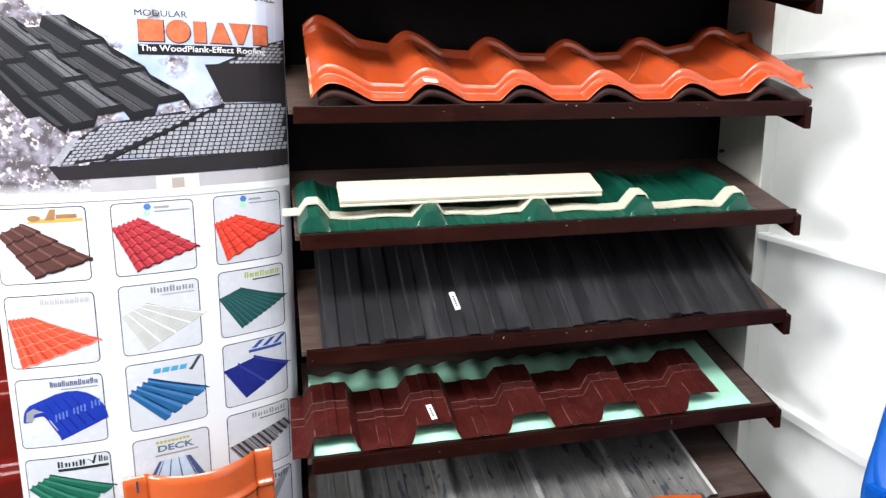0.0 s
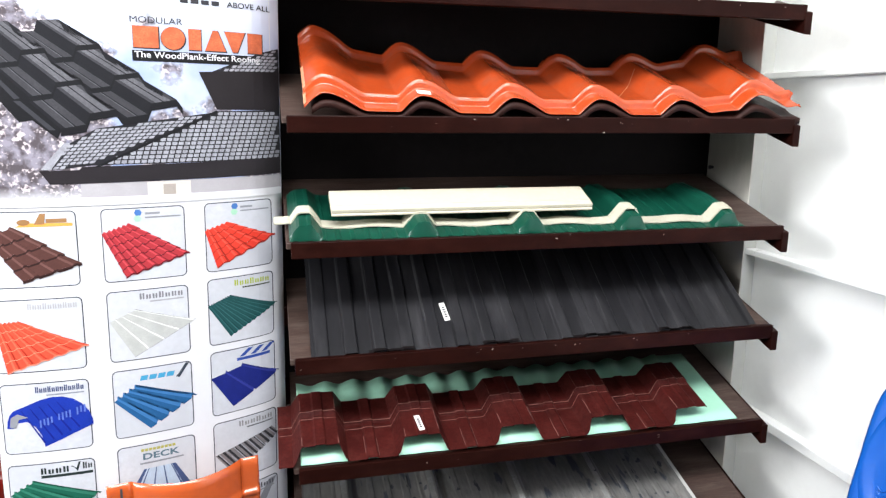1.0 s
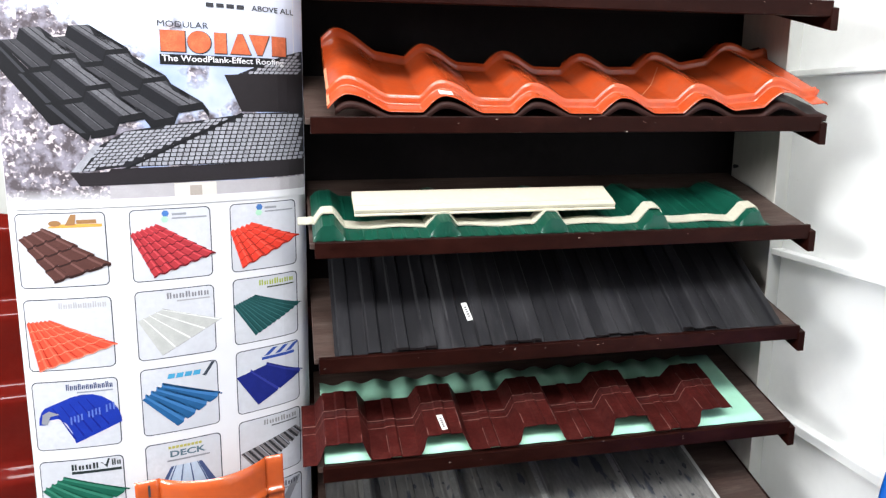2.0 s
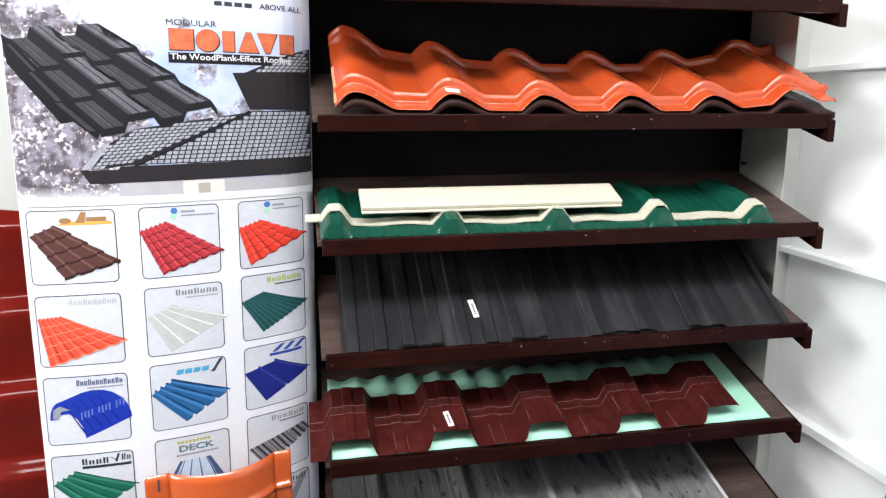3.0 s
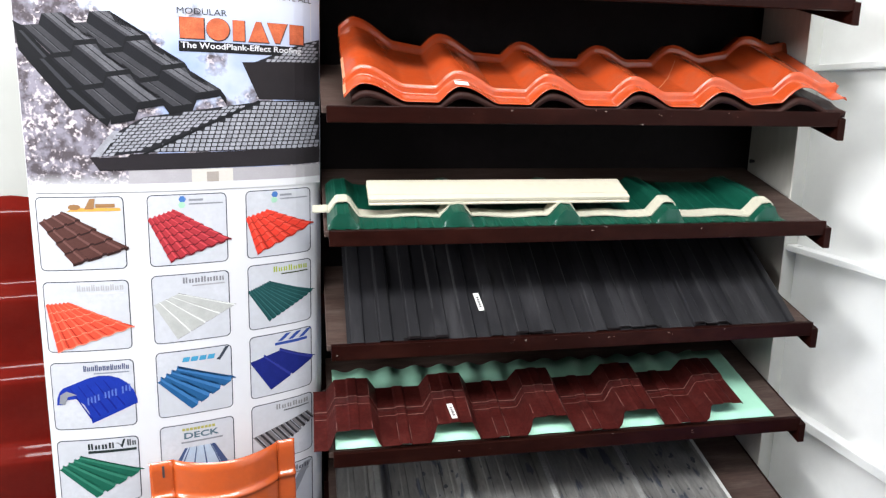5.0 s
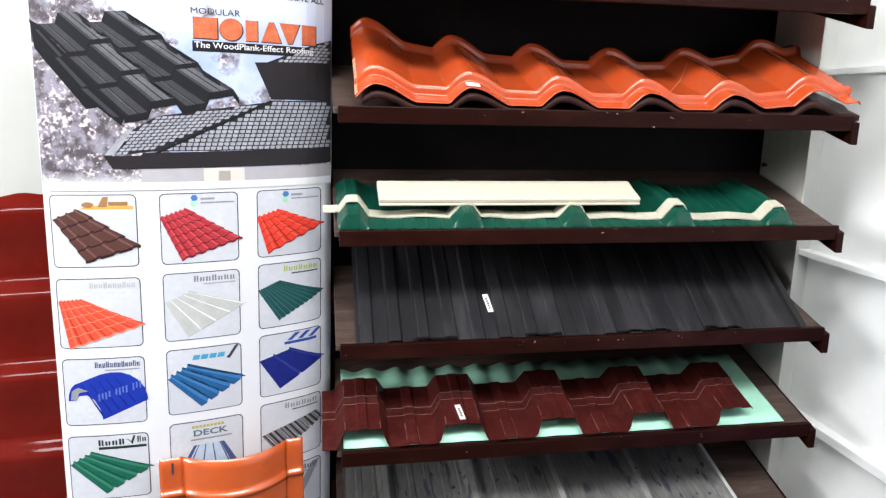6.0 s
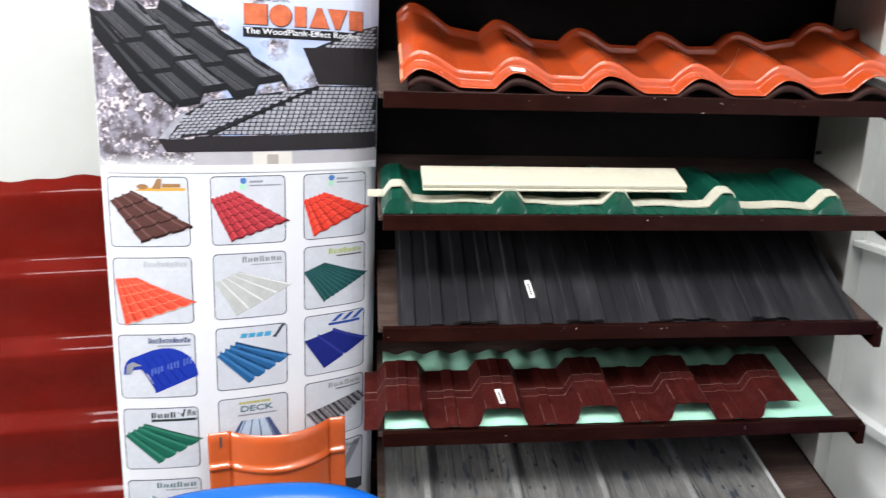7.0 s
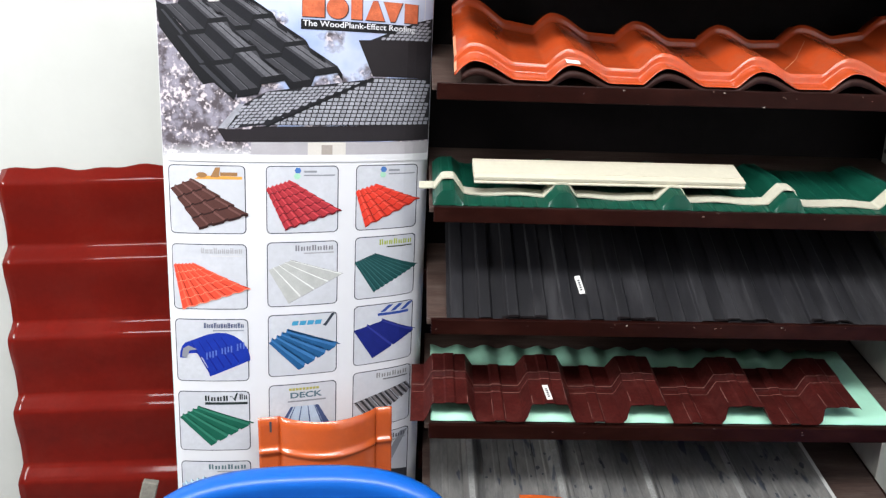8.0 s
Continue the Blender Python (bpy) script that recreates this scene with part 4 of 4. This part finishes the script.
    if n in (1, 2):
        printed("logo_mark", [disc(*at(0.44, 0.93), 0.0075, 6)], 3, la, card)
        printed("logo_mark", [disc(*at(0.43, 0.85), 0.0075, 6)], 4, lb, card)
        printed("caption", [[at(0.52, 0.90), at(0.70, 0.90), at(0.70, 0.93), at(0.52, 0.93)], [at(0.52, 0.85), at(0.95, 0.85), at(0.95, 0.87), at(0.52, 0.87)]], 3, INK_GREY, card)
    elif n == 0:
        printed("logo_mark", [[at(0.34, 0.80), at(0.96, 0.80), at(0.96, 0.84), at(0.44, 0.85)]], 3, lb, card)
        printed("logo_mark", [disc(*at(0.44, 0.86), 0.012, 18, 0.5), [at(0.55, 0.83), at(0.62, 0.97), at(0.68, 0.97), at(0.66, 0.83)], [at(0.68, 0.85), at(0.90, 0.85), at(0.90, 0.90), at(0.68, 0.90)]], 4, la, card)
    elif n == 8:
        printed("logo_mark", [[at(0.44 + i * 0.17, 0.86), at(0.52 + i * 0.17, 0.86), at(0.66 + i * 0.17, 0.97), at(0.58 + i * 0.17, 0.97)] for i in range(3)], 3, la, card)
        printed("caption", [[at(0.40, 0.80), at(0.92, 0.80), at(0.92, 0.845), at(0.40, 0.845)]], 3, la, card)
    elif n == 10:
        lettering("caption_text", "DECK", at(0.32, 0)[0], at(0, 0.76)[1], 0.0155, 0.075, 3, lb, card, 0.03)
        printed("caption", [[at(0.30 + i * 0.05, 0.89), at(0.34 + i * 0.05, 0.89), at(0.34 + i * 0.05, 0.93), at(0.30 + i * 0.05, 0.93)] for i in range(9)], 3, la, card)
        printed("caption", [[at(0.28, 0.695), at(0.84, 0.695), at(0.84, 0.72), at(0.28, 0.72)]], 3, INK_GREY, card)
    elif n == 9:
        printed("caption", wordmark(0.38, 0.84, 0.72, 0.93, 4, at)
                + [[at(0.72, 0.92), at(0.745, 0.92), at(0.80, 0.83), at(0.84, 0.97), at(0.815, 0.97), at(0.785, 0.88)]]
                + wordmark(0.86, 0.86, 0.98, 0.955, 2, at)
                + [[at(0.38, 0.78), at(0.97, 0.78), at(0.97, 0.82), at(0.38, 0.82)]], 3, la, card)
    elif n == 7:
        printed("logo_mark", [[at(0.34 + i * 0.11, 0.82), at(0.43 + i * 0.11, 0.82), at(0.45 + i * 0.11, 0.89), at(0.36 + i * 0.11, 0.89)] for i in range(4)], 3, la, card)
        printed("logo_mark", [[at(0.79, 0.80), at(0.84, 0.78), at(0.97, 0.98), at(0.92, 0.98), at(0.83, 0.84)]], 3, lb, card)
    else:
        bold = {3: 10, 4: 7, 5: 7, 6: 12, 11: 6}.get(n, 6)
        printed("logo_mark", wordmark(0.40, 0.86, 0.95, 0.945, bold, at), 3, la, card)
        printed("caption", [[at(0.52, 0.81), at(0.94, 0.81), at(0.94, 0.83), at(0.52, 0.83)]], 3, lb, card)

# ---------------------------------------------------------------- blue plastic chairs


def chair_shell(outline, centre, rings, place, hollow=0.0):
    """A moulded panel from rings of a rounded outline; place(x, z, r) bends it."""
    bm = bmesh.new()
    n = 72
    prev = None
    mid = bm.verts.new(place(centre[0], centre[1], 0.0))
    for r, grow, curl in rings:
        ring = []
        for i in range(n):
            a = 2 * math.pi * i / n
            ca, sa = math.cos(a), math.sin(a)
            q = (abs(ca) ** 3.2 + abs(sa) ** 3.2) ** (-1 / 3.2)
            x, z = centre[0] + ca * q * (outline[0] * r + grow), centre[1] + sa * q * (outline[1] * r + grow)
            p = place(x, z, r)
            ring.append(bm.verts.new((p[0], p[1] + curl[0], p[2] + curl[1])))
        for i in range(n):
            j = (i + 1) % n
            if prev:
                bm.faces.new((prev[i], prev[j], ring[j], ring[i]))
            else:
                bm.faces.new((mid, ring[i], ring[j]))
        prev = ring
    return bm


def make_chair(label):
    """A moulded plastic chair; it faces -y, its feet stand at z = 0."""
    ch = thing("plastic_chair", label, "chair", group="plastic chairs")
    back = lambda x, z, r: (x, 0.20 + 0.20 * (z - 0.45) - 0.55 * x * x, z)
    rings = [(r, 0, (0, 0)) for r in (0.2, 0.4, 0.6, 0.75, 0.84)] + [(0.88, 0, (-0.003, 0)), (0.92, 0, (-0.007, 0)), (0.96, 0, (-0.008, 0)), (0.985, 0, (-0.004, 0)),
             (1.0, 0, (0.004, 0)), (1.0, 0.002, (0.016, 0)), (1.0, 0.0, (0.026, 0))]
    add_thickness(part("backrest", chair_shell((0.248, 0.225), (0, 0.672), rings, back), BLUE, ch, smooth=True), 0.004)
    seat = lambda x, y, r: (x, y, 0.425 - 0.012 * (1 - r * r) + 0.02 * (-y) * 0.2)
    rings = [(r, 0, (0, 0)) for r in (0.25, 0.5, 0.75, 0.9, 0.96)] + [(1.0, 0, (0, -0.006)), (1.0, 0.003, (0, -0.02)), (1.0, 0.002, (0, -0.035))]
    add_thickness(part("seat", chair_shell((0.225, 0.21), (0, -0.01), rings, seat), BLUE, ch, smooth=True), 0.004)
    for sx in (-1, 1):
        for y0, y1, top in ((-0.18, -0.215, 0.41), (0.185, 0.25, 0.52)):
            bm = bmesh.new()
            vs = []
            for z, cy, w in ((0.0, y1, 0.018), (top, y0, 0.026)):
                cx = sx * (0.225 if z == 0 else 0.20)
                vs.append([bm.verts.new((cx + a * w, cy + b * w, z)) for a, b in ((-1, -1), (1, -1), (1, 1), (-1, 1))])
            for i in range(4):
                bm.faces.new((vs[0][i], vs[0][(i + 1) % 4], vs[1][(i + 1) % 4], vs[1][i]))
            bm.faces.new(vs[0][::-1])
            bm.faces.new(vs[1])
            bmesh.ops.bevel(bm, geom=bm.edges[:], offset=0.005, segments=2, affect="EDGES")
            part("leg", bm, BLUE, ch)
    # moulded grip waves low on the backrest
    for sx in (-1, 1):
        for i in range(5):
            bm = grid_mesh(bmesh.new(), lambda u, a, i=i, sx=sx: (
                sx * (0.135 + u) + 0.0, 0.20 + 0.20 * (0.52 + i * 0.011 + 0.003 * math.sin(u * 260) - 0.45) - 0.55 * (0.135 + u) ** 2 - 0.0035 - 0.0022 * math.sin(a),
                0.52 + i * 0.011 + 0.003 * math.sin(u * 260) + 0.0018 * math.cos(a)), spaced(0.0, 0.055, 20), spaced(0, math.pi, 4))
            part("grip_ridge", bm, BLUE, ch, smooth=True)
    return ch


chair = make_chair("glossy blue moulded plastic chair before the banner")
for x, z in ((1.11, 0.0), (1.13, 0.10)):
    other = copy_thing(chair, pose(x, -0.455, z, 0, 0, -90))
    tagged(other, "glossy blue plastic chair in a stack beside the white wall")
chair.matrix_world = pose(-0.194, -0.79, 0, 0, 0, 5) @ Matrix.Diagonal((1.13, 1, 1, 1))
